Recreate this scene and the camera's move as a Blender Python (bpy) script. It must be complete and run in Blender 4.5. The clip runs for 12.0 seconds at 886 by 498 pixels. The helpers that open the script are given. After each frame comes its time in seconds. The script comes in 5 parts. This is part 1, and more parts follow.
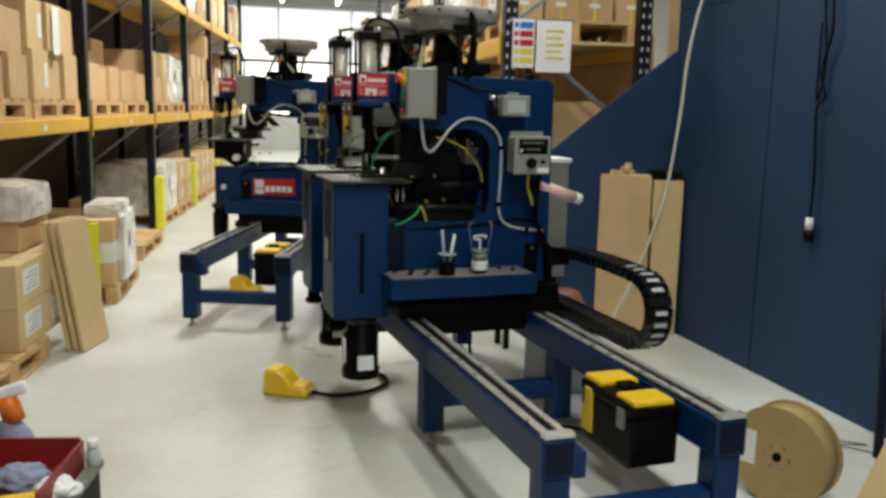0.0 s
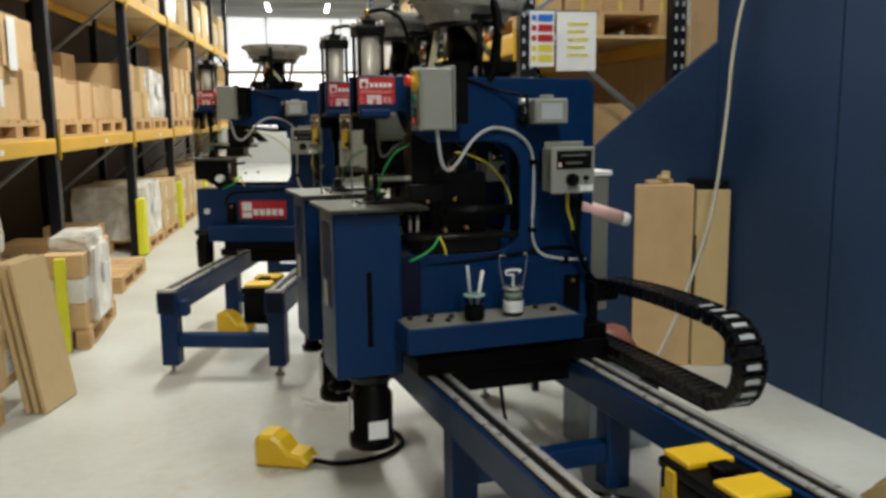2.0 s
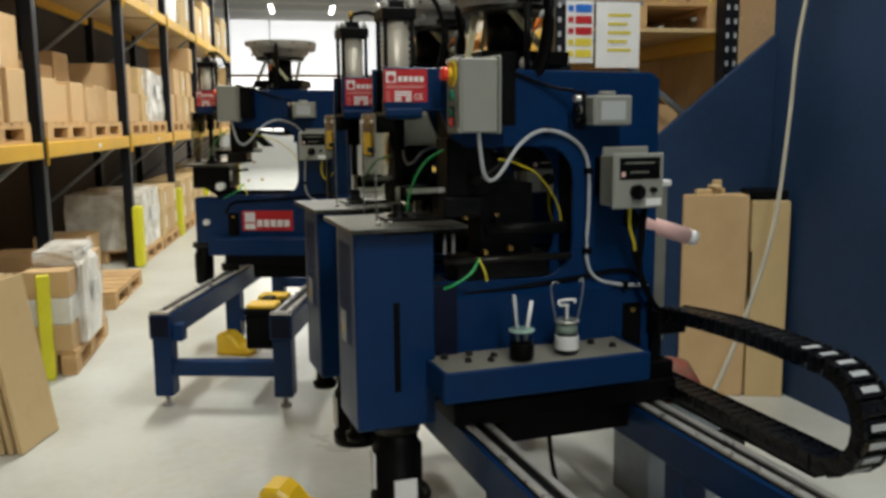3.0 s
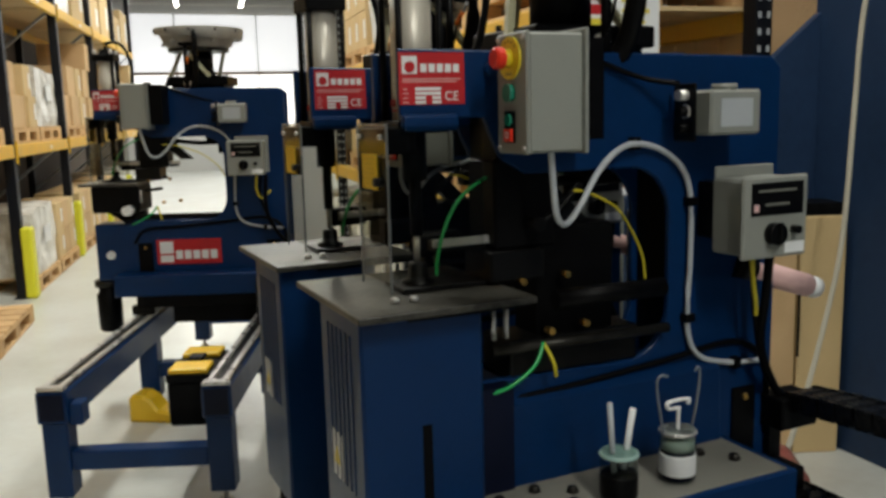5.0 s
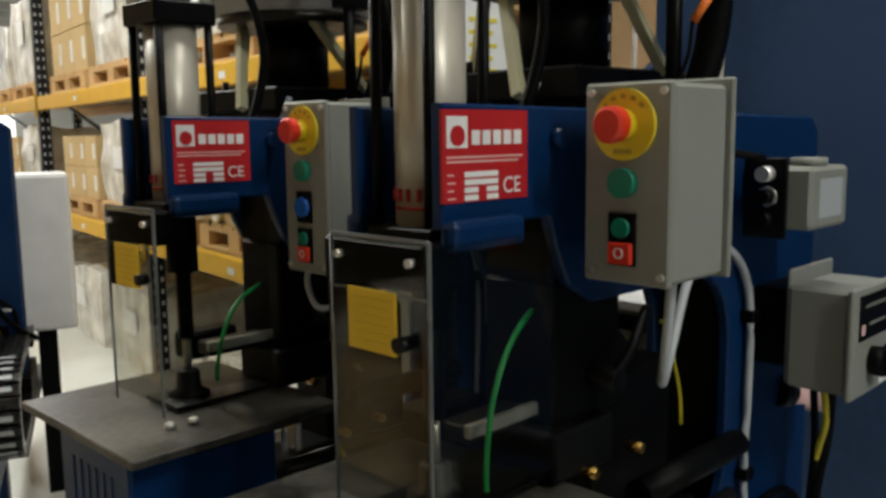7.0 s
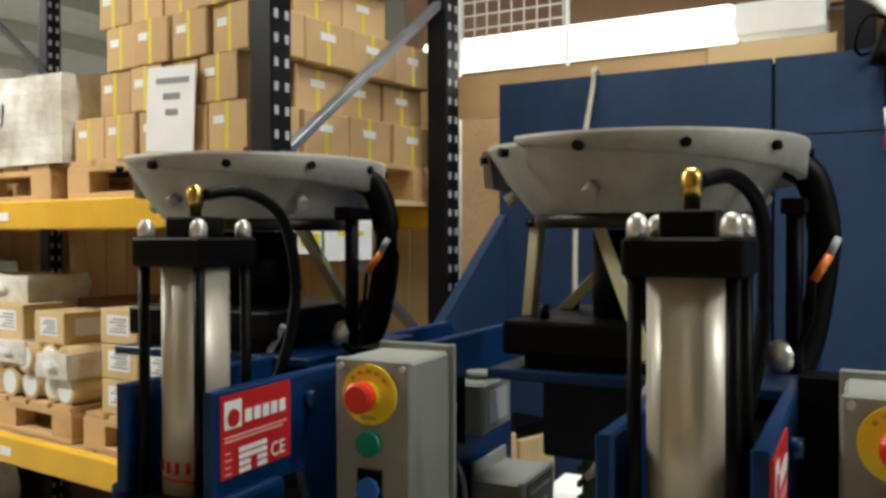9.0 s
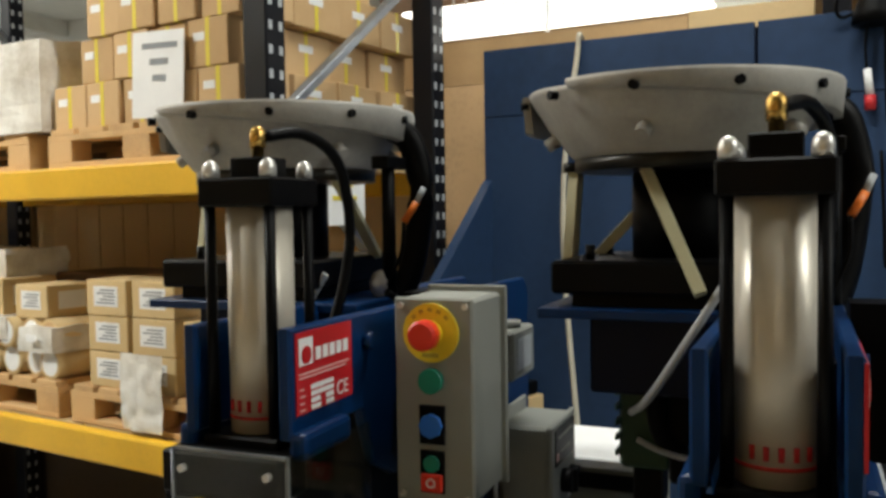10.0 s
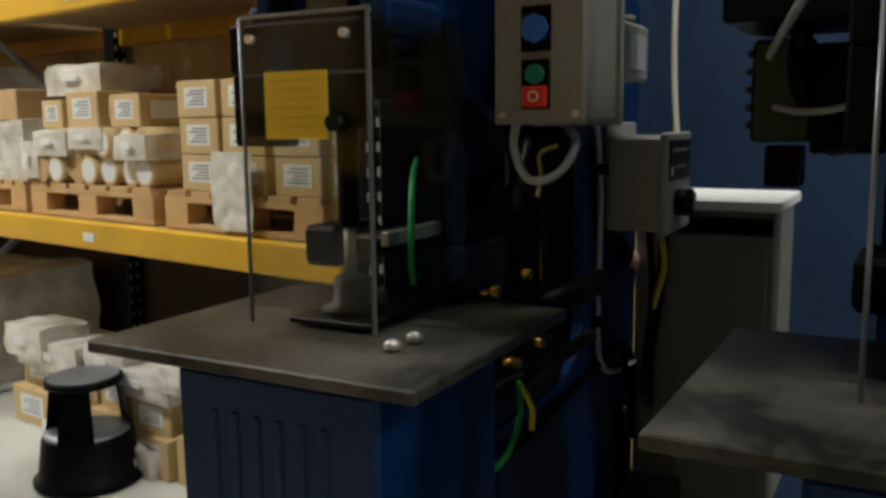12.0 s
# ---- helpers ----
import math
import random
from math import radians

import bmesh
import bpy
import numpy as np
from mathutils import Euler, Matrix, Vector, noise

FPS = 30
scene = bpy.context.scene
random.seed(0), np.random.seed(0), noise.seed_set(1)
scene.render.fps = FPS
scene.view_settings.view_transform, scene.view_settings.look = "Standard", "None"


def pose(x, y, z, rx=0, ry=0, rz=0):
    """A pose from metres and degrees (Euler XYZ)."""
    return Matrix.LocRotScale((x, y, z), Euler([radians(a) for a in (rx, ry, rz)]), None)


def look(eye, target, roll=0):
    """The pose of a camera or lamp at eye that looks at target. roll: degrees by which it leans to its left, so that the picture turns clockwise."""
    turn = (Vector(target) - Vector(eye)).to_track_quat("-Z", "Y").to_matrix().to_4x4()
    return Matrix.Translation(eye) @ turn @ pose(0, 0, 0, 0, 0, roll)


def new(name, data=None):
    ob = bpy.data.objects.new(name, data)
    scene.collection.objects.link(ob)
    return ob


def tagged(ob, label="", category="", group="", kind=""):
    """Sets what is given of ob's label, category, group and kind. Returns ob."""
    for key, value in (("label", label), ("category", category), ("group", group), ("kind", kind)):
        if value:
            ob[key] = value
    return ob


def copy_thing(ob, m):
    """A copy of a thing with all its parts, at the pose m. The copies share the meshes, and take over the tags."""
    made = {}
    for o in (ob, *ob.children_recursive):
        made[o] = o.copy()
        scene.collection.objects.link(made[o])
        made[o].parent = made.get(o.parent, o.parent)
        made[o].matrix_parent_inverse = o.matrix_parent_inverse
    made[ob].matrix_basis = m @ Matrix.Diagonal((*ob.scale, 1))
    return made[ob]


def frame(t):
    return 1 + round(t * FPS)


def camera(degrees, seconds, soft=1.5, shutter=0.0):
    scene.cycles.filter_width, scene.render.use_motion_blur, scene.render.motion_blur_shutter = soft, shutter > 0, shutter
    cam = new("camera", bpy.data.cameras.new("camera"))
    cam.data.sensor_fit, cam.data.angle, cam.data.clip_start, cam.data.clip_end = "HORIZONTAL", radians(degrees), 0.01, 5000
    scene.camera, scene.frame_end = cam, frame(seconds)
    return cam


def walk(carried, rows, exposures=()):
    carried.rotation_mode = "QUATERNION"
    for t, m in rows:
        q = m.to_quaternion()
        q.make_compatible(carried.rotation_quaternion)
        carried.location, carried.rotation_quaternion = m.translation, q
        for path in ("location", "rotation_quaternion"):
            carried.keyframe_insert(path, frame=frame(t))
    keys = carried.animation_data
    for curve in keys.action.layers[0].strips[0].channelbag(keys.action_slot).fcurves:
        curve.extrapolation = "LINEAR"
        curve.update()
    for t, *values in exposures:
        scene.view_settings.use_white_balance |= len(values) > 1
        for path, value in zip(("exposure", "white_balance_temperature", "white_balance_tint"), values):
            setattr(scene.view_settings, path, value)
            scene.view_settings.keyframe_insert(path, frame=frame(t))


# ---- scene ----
cam = camera(54.7, 12.0, soft=3.2)
PATH = [
    (0, (0.679, 0.575, 1.522), (1.187, 2.482, 1.196), 1.3),
    (0.5, (0.705, 0.697, 1.513), (1.186, 2.608, 1.170), 0.8),
    (1, (0.738, 0.888, 1.508), (1.261, 2.796, 1.211), 1.0),
    (1.5, (0.754, 1.118, 1.530), (1.286, 3.023, 1.233), 0.1),
    (2, (0.762, 1.322, 1.530), (1.280, 3.229, 1.218), -0.6),
    (2.5, (0.785, 1.595, 1.515), (1.288, 3.508, 1.220), -0.6),
    (4.5, (0.775, 2.662, 1.532), (1.410, 4.529, 1.193), -1.0),
    (5, (0.788, 2.928, 1.551), (1.489, 4.775, 1.237), -1.5),
    (5.5, (0.776, 3.156, 1.543), (1.602, 4.951, 1.239), -0.9),
    (6, (0.724, 3.408, 1.592), (1.794, 5.075, 1.313), -0.8),
    (6.5, (0.705, 3.618, 1.620), (1.882, 5.213, 1.355), -1.2),
    (7, (0.718, 3.836, 1.643), (2.014, 5.336, 1.375), -0.7),
    (7.5, (0.711, 4.013, 1.697), (2.088, 5.436, 1.421), -0.0),
    (9.5, (0.500, 4.477, 1.877), (2.279, 5.391, 1.863), -0.9),
    (9.8, (0.480, 4.504, 1.837), (2.263, 5.408, 1.786), -1.1),
    (10, (0.456, 4.516, 1.810), (2.236, 5.423, 1.727), -0.9),
    (10.5, (0.462, 4.554, 1.723), (2.218, 5.498, 1.563), -0.7),
    (11, (0.481, 4.581, 1.627), (2.216, 5.554, 1.420), -0.7),
    (11.5, (0.537, 4.620, 1.510), (2.233, 5.637, 1.215), -0.2),
    (12, (0.556, 4.585, 1.417), (2.210, 5.673, 1.128), -0.7),
]
walk(cam, [(t, look(eye, to, roll)) for t, eye, to, roll in PATH], exposures=((0, 0.02), (2.5, -0.1), (5, -0.25), (6, -0.25), (7.5, -0.13), (9.5, 0.14), (10.5, 0.06), (11.0, -0.08), (12, -0.32)))

# ---------------------------------------------------------------- world and lights
world = bpy.data.worlds.new("world")
scene.world = world
world.use_nodes = True
world.node_tree.nodes["Background"].inputs[0].default_value = (0.9, 0.95, 1.0, 1)
world.node_tree.nodes["Background"].inputs[1].default_value = 0.001


def strip_lamp(x, y, z, length, yaw, watts, width=0.16):
    data = bpy.data.lights.new("tube_light", "AREA")
    data.shape, data.size, data.size_y, data.energy = "RECTANGLE", width, length, watts
    data.color = (0.95, 0.955, 0.885)
    ob = new("tube_light", data)
    ob.matrix_world = pose(x, y, z, 0, 0, yaw)
    return ob


# ---------------------------------------------------------------- materials
def mat(name, colour, rough=0.5, metal=0.0, vary=0.15, scale=6.0, bump=0.0, bump_scale=60.0, fine=0.1, colour2=None, coat=0.0, spread=0.0, spec=0.5):
    """A procedural surface: two scales of noise in colour and roughness, fine bump, a shift from piece to piece."""
    m = bpy.data.materials.new(name)
    m.use_nodes = True
    nt = m.node_tree
    b = nt.nodes["Principled BSDF"]
    tc = nt.nodes.new("ShaderNodeTexCoord")
    n1 = nt.nodes.new("ShaderNodeTexNoise")
    n1.inputs["Scale"].default_value, n1.inputs["Detail"].default_value = scale, 5
    n2 = nt.nodes.new("ShaderNodeTexNoise")
    n2.inputs["Scale"].default_value, n2.inputs["Detail"].default_value = scale * 14, 3
    nt.links.new(tc.outputs["Object"], n1.inputs["Vector"])
    nt.links.new(tc.outputs["Object"], n2.inputs["Vector"])
    add = nt.nodes.new("ShaderNodeMath")
    add.operation = "MULTIPLY_ADD"
    nt.links.new(n2.outputs["Fac"], add.inputs[0])
    add.inputs[1].default_value = fine * 2
    nt.links.new(n1.outputs["Fac"], add.inputs[2])
    last = add.outputs[0]
    if spread:
        info = nt.nodes.new("ShaderNodeObjectInfo")
        more = nt.nodes.new("ShaderNodeMath")
        more.operation = "MULTIPLY_ADD"
        nt.links.new(info.outputs["Random"], more.inputs[0])
        more.inputs[1].default_value = spread
        nt.links.new(last, more.inputs[2])
        last = more.outputs[0]
    ramp = nt.nodes.new("ShaderNodeValToRGB")
    c2 = colour2 or tuple(c * (1 - 2 * vary) for c in colour)
    ramp.color_ramp.elements[0].position, ramp.color_ramp.elements[0].color = 0.3, (*c2, 1)
    ramp.color_ramp.elements[1].position, ramp.color_ramp.elements[1].color = 0.75 + spread * 0.6, (*colour, 1)
    nt.links.new(last, ramp.inputs[0])
    nt.links.new(ramp.outputs[0], b.inputs["Base Color"])
    rr = nt.nodes.new("ShaderNodeMapRange")
    rr.inputs["To Min"].default_value, rr.inputs["To Max"].default_value = max(0.03, rough - 0.12), min(1, rough + 0.12)
    nt.links.new(n1.outputs["Fac"], rr.inputs["Value"])
    nt.links.new(rr.outputs[0], b.inputs["Roughness"])
    b.inputs["Metallic"].default_value = metal
    b.inputs["Coat Weight"].default_value = coat
    b.inputs["Specular IOR Level"].default_value = spec
    if bump:
        nb = nt.nodes.new("ShaderNodeTexNoise")
        nb.inputs["Scale"].default_value, nb.inputs["Detail"].default_value = bump_scale, 3
        nt.links.new(tc.outputs["Object"], nb.inputs["Vector"])
        bn = nt.nodes.new("ShaderNodeBump")
        bn.inputs["Strength"].default_value, bn.inputs["Distance"].default_value = bump, 0.004
        nt.links.new(nb.outputs["Fac"], bn.inputs["Height"])
        nt.links.new(bn.outputs[0], b.inputs["Normal"])
    return m


def glow(name, colour, strength):
    m = bpy.data.materials.new(name)
    m.use_nodes = True
    b = m.node_tree.nodes["Principled BSDF"]
    b.inputs["Base Color"].default_value = (*colour, 1)
    b.inputs["Emission Color"].default_value = (*colour, 1)
    b.inputs["Emission Strength"].default_value = strength
    return m


def clear_sheet(name, tint, rough):
    m = bpy.data.materials.new(name)
    m.use_nodes = True
    nt = m.node_tree
    nt.nodes.remove(nt.nodes["Principled BSDF"])
    out = nt.nodes["Material Output"]
    tr, gl, mx, fr = (nt.nodes.new(n) for n in ("ShaderNodeBsdfTransparent", "ShaderNodeBsdfGlossy", "ShaderNodeMixShader", "ShaderNodeLayerWeight"))
    tr.inputs[0].default_value = (*tint, 1)
    gl.inputs["Roughness"].default_value = rough
    fr.inputs[0].default_value = 0.2
    half = nt.nodes.new("ShaderNodeMath")
    half.operation = "MULTIPLY"
    half.inputs[1].default_value = 0.3
    nt.links.new(fr.outputs[1], half.inputs[0])
    nt.links.new(half.outputs[0], mx.inputs[0])
    nt.links.new(tr.outputs[0], mx.inputs[1])
    nt.links.new(gl.outputs[0], mx.inputs[2])
    nt.links.new(mx.outputs[0], out.inputs[0])
    return m


FLOOR = mat("floor_paint", (0.64, 0.66, 0.63), 0.32, colour2=(0.47, 0.46, 0.41), scale=1.3, bump=0.05, bump_scale=25, fine=0.12)


def stained(m, spots, colour, amount):
    """Adds worn brownish scuffs to a surface: noise inside soft round patches (x, y, radius)."""
    nt = m.node_tree
    b = nt.nodes["Principled BSDF"]
    was = b.inputs["Base Color"].links[0].from_socket
    tc = [n for n in nt.nodes if n.type == "TEX_COORD"][0]
    nz = nt.nodes.new("ShaderNodeTexNoise")
    nz.inputs["Scale"].default_value, nz.inputs["Detail"].default_value, nz.inputs["Distortion"].default_value = 7.0, 6, 1.5
    nt.links.new(tc.outputs["Object"], nz.inputs["Vector"])
    cut = nt.nodes.new("ShaderNodeMapRange")
    cut.inputs["From Min"].default_value, cut.inputs["From Max"].default_value = 0.52, 0.72
    nt.links.new(nz.outputs["Fac"], cut.inputs["Value"])
    total = None
    for x, y, r in spots:
        d = nt.nodes.new("ShaderNodeVectorMath")
        d.operation = "DISTANCE"
        d.inputs[1].default_value = (x, y, 0)
        nt.links.new(tc.outputs["Object"], d.inputs[0])
        f = nt.nodes.new("ShaderNodeMapRange")
        f.inputs["From Min"].default_value, f.inputs["From Max"].default_value = r, r * 0.3
        nt.links.new(d.outputs["Value"], f.inputs["Value"])
        if total is None:
            total = f.outputs[0]
        else:
            mx = nt.nodes.new("ShaderNodeMath")
            mx.operation = "MAXIMUM"
            nt.links.new(total, mx.inputs[0])
            nt.links.new(f.outputs[0], mx.inputs[1])
            total = mx.outputs[0]
    mul = nt.nodes.new("ShaderNodeMath")
    mul.operation = "MULTIPLY"
    nt.links.new(total, mul.inputs[0])
    nt.links.new(cut.outputs[0], mul.inputs[1])
    half = nt.nodes.new("ShaderNodeMath")
    half.operation = "MULTIPLY"
    half.inputs[1].default_value = amount
    nt.links.new(mul.outputs[0], half.inputs[0])
    mix = nt.nodes.new("ShaderNodeMix")
    mix.data_type = "RGBA"
    nt.links.new(half.outputs[0], mix.inputs["Factor"])
    nt.links.new(was, mix.inputs["A"])
    mix.inputs["B"].default_value = (*colour, 1)
    nt.links.new(mix.outputs["Result"], b.inputs["Base Color"])


stained(FLOOR, ((0.85, 4.9, 0.75), (1.15, 4.3, 0.6), (1.5, 5.3, 0.5), (0.6, 5.6, 0.5)), (0.50, 0.38, 0.14), 0.32)
WALLBLUE = mat("wall_blue", (0.016, 0.041, 0.100), 0.6, spec=0.3, vary=0.2, scale=1.5, bump=0.12, bump_scale=60, fine=0.2)
PAINT = mat("machine_blue", (0.0011, 0.024, 0.094), 0.36, vary=0.14, scale=5, bump=0.05, bump_scale=200, spec=0.24, fine=0.2)
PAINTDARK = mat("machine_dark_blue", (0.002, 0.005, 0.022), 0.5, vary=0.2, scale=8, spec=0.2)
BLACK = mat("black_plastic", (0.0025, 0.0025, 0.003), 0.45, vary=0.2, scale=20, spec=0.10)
CHAIN = mat("glossy_black_plastic", (0.004, 0.004, 0.0045), 0.28, vary=0.2, scale=30, spec=0.55)
BLACKSTEEL = mat("black_steel", (0.005, 0.005, 0.0055), 0.36, 0.25, vary=0.3, scale=18, bump=0.05, spec=0.25)
OILY = mat("oily_steel", (0.03, 0.028, 0.024), 0.36, 0.6, spec=0.3, vary=0.35, scale=25, bump=0.08)
TABLESTEEL = mat("worn_table_steel", (0.15, 0.143, 0.122), 0.38, 0.15, scale=5.0, bump=0.06, bump_scale=60, fine=0.13, spec=0.35, colour2=(0.010, 0.010, 0.009))
ramp_of = [n for n in TABLESTEEL.node_tree.nodes if n.type == "VALTORGB"][0].color_ramp
ramp_of.elements[0].position = 0.53
ramp_of.elements[1].position = 0.92
DUSTY = mat("dusty_shelf", (0.19, 0.185, 0.16), 0.8, vary=0.3, scale=14, bump=0.3, bump_scale=60, fine=0.4, colour2=(0.035, 0.04, 0.05))
STEEL = mat("bright_steel", (0.70, 0.69, 0.67), 0.3, 0.6, vary=0.12, scale=12)
ALU = mat("cast_aluminium", (0.44, 0.43, 0.40), 0.55, 0.15, vary=0.24, scale=10, bump=0.12, bump_scale=140)
TUBE = mat("cylinder_tube", (0.60, 0.56, 0.48), 0.36, 0.25, vary=0.08, scale=7)
GREYBOX = mat("grey_enclosure", (0.27, 0.28, 0.255), 0.5, vary=0.05, scale=6, bump=0.03, bump_scale=300)
CABINET = mat("grey_cabinet", (0.20, 0.205, 0.175), 0.55, vary=0.08, scale=4)
RED = mat("red_sign", (0.50, 0.012, 0.018), 0.45, vary=0.08, scale=10)
REDBTN = mat("red_button", (0.75, 0.035, 0.015), 0.35, vary=0.05)
YELLOW = mat("yellow_plastic", (0.82, 0.52, 0.015), 0.4, vary=0.06, scale=10)
YELLOWDISC = mat("yellow_disc", (0.80, 0.62, 0.02), 0.45, vary=0.05)
NOTICE = mat("notice_paper", (0.86, 0.58, 0.03), 0.7, vary=0.06)
NOTELINE = mat("notice_print", (0.68, 0.45, 0.025), 0.7, vary=0.05)
DISCPRINT = mat("disc_print", (0.40, 0.29, 0.015), 0.5, vary=0.05)
GREEN = mat("green_button", (0.0, 0.22, 0.14), 0.35, vary=0.08)
GREENTUBE = mat("green_tube", (0.02, 0.42, 0.11), 0.3, vary=0.05)
DARKGREEN = mat("dark_green_paint", (0.006, 0.05, 0.018), 0.45, vary=0.15)
YELLOWTUBE = mat("yellow_tube", (0.65, 0.55, 0.03), 0.35, vary=0.05)
BLUEBTN = mat("blue_button", (0.02, 0.16, 0.62), 0.35, vary=0.05)
WHITE = mat("white_paper", (0.82, 0.83, 0.84), 0.6, vary=0.05, scale=9)
CREAM = mat("cream_fibre", (0.52, 0.50, 0.32), 0.5, vary=0.08)
PINK = mat("pink_foam", (0.78, 0.50, 0.48), 0.8, vary=0.06)
HOSE = mat("pale_hose", (0.46, 0.49, 0.52), 0.4, vary=0.06)
ROPE = mat("pale_rope", (0.50, 0.47, 0.38), 0.8, vary=0.1)
ORANGE = mat("orange_tag", (0.85, 0.20, 0.02), 0.4, vary=0.04)
EDGE = mat("guard_edge_grey", (0.13, 0.14, 0.14), 0.25, vary=0.2, scale=9)
BRASS = mat("brass", (0.72, 0.45, 0.13), 0.28, 1.0, vary=0.15)
CARD = mat("cardboard", (0.62, 0.42, 0.22), 0.85, vary=0.08, scale=5, bump=0.05, bump_scale=150, spread=0.5, colour2=(0.44, 0.28, 0.13))
REELBOARD = mat("reel_board", (0.42, 0.30, 0.13), 0.8, vary=0.12, scale=8, bump=0.05, bump_scale=120, fine=0.2)
CARDPALE = mat("pale_cardboard", (0.64, 0.47, 0.24), 0.85, vary=0.06, scale=5, bump=0.05, bump_scale=150, spread=0.4, colour2=(0.54, 0.39, 0.19))
TAPE = mat("yellow_tape", (0.75, 0.62, 0.06), 0.4, vary=0.05)
WOOD = mat("pallet_wood", (0.62, 0.40, 0.19), 0.8, vary=0.2, scale=7, bump=0.15, bump_scale=70, fine=0.25, spread=0.5, colour2=(0.30, 0.17, 0.07))
PLY = mat("chipboard", (0.64, 0.47, 0.25), 0.75, vary=0.1, scale=8, bump=0.08, bump_scale=160, fine=0.3)
BEAMYELLOW = mat("rack_yellow", (0.74, 0.43, 0.025), 0.45, vary=0.1, scale=4, fine=0.15)
POSTYELLOW = mat("guard_yellow", (0.75, 0.72, 0.03), 0.5, vary=0.08)
UPRIGHT = mat("rack_upright", (0.005, 0.006, 0.010), 0.42, vary=0.2, scale=5, spec=0.25)
BRACE = mat("galvanised", (0.30, 0.33, 0.37), 0.4, 0.7, vary=0.15, scale=12)
FILM = mat("stretch_film", (0.80, 0.79, 0.75), 0.22, vary=0.25, scale=6, bump=0.5, bump_scale=22, colour2=(0.36, 0.31, 0.24))
WRAP = mat("white_wrap", (0.80, 0.80, 0.78), 0.3, vary=0.15, scale=5, bump=0.4, bump_scale=18, colour2=(0.58, 0.53, 0.44))
RAG = mat("blue_rag", (0.30, 0.33, 0.46), 0.9, vary=0.2, scale=12, bump=0.2)
REDBOX = mat("red_metal", (0.24, 0.014, 0.012), 0.4, vary=0.15)
CEIL = mat("ceiling_sheet", (0.78, 0.77, 0.74), 0.6, vary=0.06)
# shade put into the wall colour, far darker than the other outer walls
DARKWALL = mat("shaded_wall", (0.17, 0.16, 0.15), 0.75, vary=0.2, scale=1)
# dark brown that stands in for the deep shade inside the racks
RACKSHADE = mat("rack_shade_brown", (0.075, 0.052, 0.034), 0.8, vary=0.25, scale=1.2)
ENDWALL = mat("end_wall", (0.66, 0.66, 0.64), 0.7, vary=0.05, scale=1)
BOARDING = mat("aged_boarding", (0.34, 0.22, 0.11), 0.75, vary=0.2, scale=3, fine=0.25)
BROWN = mat("brown_boarding", (0.16, 0.09, 0.045), 0.7, vary=0.2, scale=3)
CLEAR = clear_sheet("clear_guard", (0.80, 0.80, 0.76), 0.06)
GLASS = clear_sheet("jar_glass", (0.72, 0.76, 0.74), 0.05)
PASTE = mat("pale_paste", (0.42, 0.50, 0.44), 0.5, vary=0.1)
MINT = mat("mint_lid", (0.35, 0.52, 0.48), 0.4, vary=0.06)
DIFFUSER = glow("diffuser_glow", (1.0, 0.97, 0.92), 2.0)
LAMPGLOW = glow("tube_glow", (1.0, 0.95, 0.85), 14.0)


# ---------------------------------------------------------------- mesh helpers
def box(x0, x1, y0, y1, z0, z1, bev=0.0, bm=None):
    bm = bm or bmesh.new()
    v = bmesh.ops.create_cube(bm, size=1.0)["verts"]
    for p in v:
        p.co = Vector(((x0 + x1) / 2 + p.co.x * (x1 - x0), (y0 + y1) / 2 + p.co.y * (y1 - y0), (z0 + z1) / 2 + p.co.z * (z1 - z0)))
    if bev:
        e = list({e for p in v for e in p.link_edges})
        bmesh.ops.bevel(bm, geom=e, offset=bev, segments=2 if bev > 0.006 else 1, affect="EDGES", profile=0.5)
    return bm


def rod(p0, p1, r, n=14, r2=None, bm=None, smooth=True):
    bm = bm or bmesh.new()
    p0, p1 = Vector(p0), Vector(p1)
    d = p1 - p0
    m = Matrix.Translation((p0 + p1) / 2) @ d.to_track_quat("Z", "Y").to_matrix().to_4x4()
    made = bmesh.ops.create_cone(bm, cap_ends=True, segments=n, radius1=r, radius2=r if r2 is None else r2, depth=d.length, matrix=m)
    if smooth:
        for f in {f for v in made["verts"] for f in v.link_faces}:
            f.smooth = len(f.verts) == 4
    return bm


def lathe(profile, n=40, centre=(0, 0, 0), bm=None, wobble=None):
    """Turns a list of (radius, z) round the z axis."""
    bm = bm or bmesh.new()
    rings = []
    for r, z in profile:
        ring = []
        for i in range(n):
            a = 2 * math.pi * i / n
            k = wobble(a, z) if wobble else 1.0
            ring.append(bm.verts.new((centre[0] + r * k * math.cos(a), centre[1] + r * k * math.sin(a), centre[2] + z)))
        rings.append(ring)
    for a, b in zip(rings, rings[1:]):
        for i in range(n):
            f = bm.faces.new((a[i], a[(i + 1) % n], b[(i + 1) % n], b[i]))
            f.smooth = True
    bm.faces.new(list(reversed(rings[0])))
    bm.faces.new(rings[-1])
    return bm


def spline(points, steps=8):
    """A smooth way through the points."""
    p = [Vector(q) for q in points]
    p = [2 * p[0] - p[1]] + p + [2 * p[-1] - p[-2]]
    out = []
    for a, b, c, d in zip(p, p[1:], p[2:], p[3:]):
        for i in range(steps):
            t = i / steps
            out.append(0.5 * (2 * b + (c - a) * t + (2 * a - 5 * b + 4 * c - d) * t * t + (3 * b - a - 3 * c + d) * t ** 3))
    out.append(p[-2])
    return out


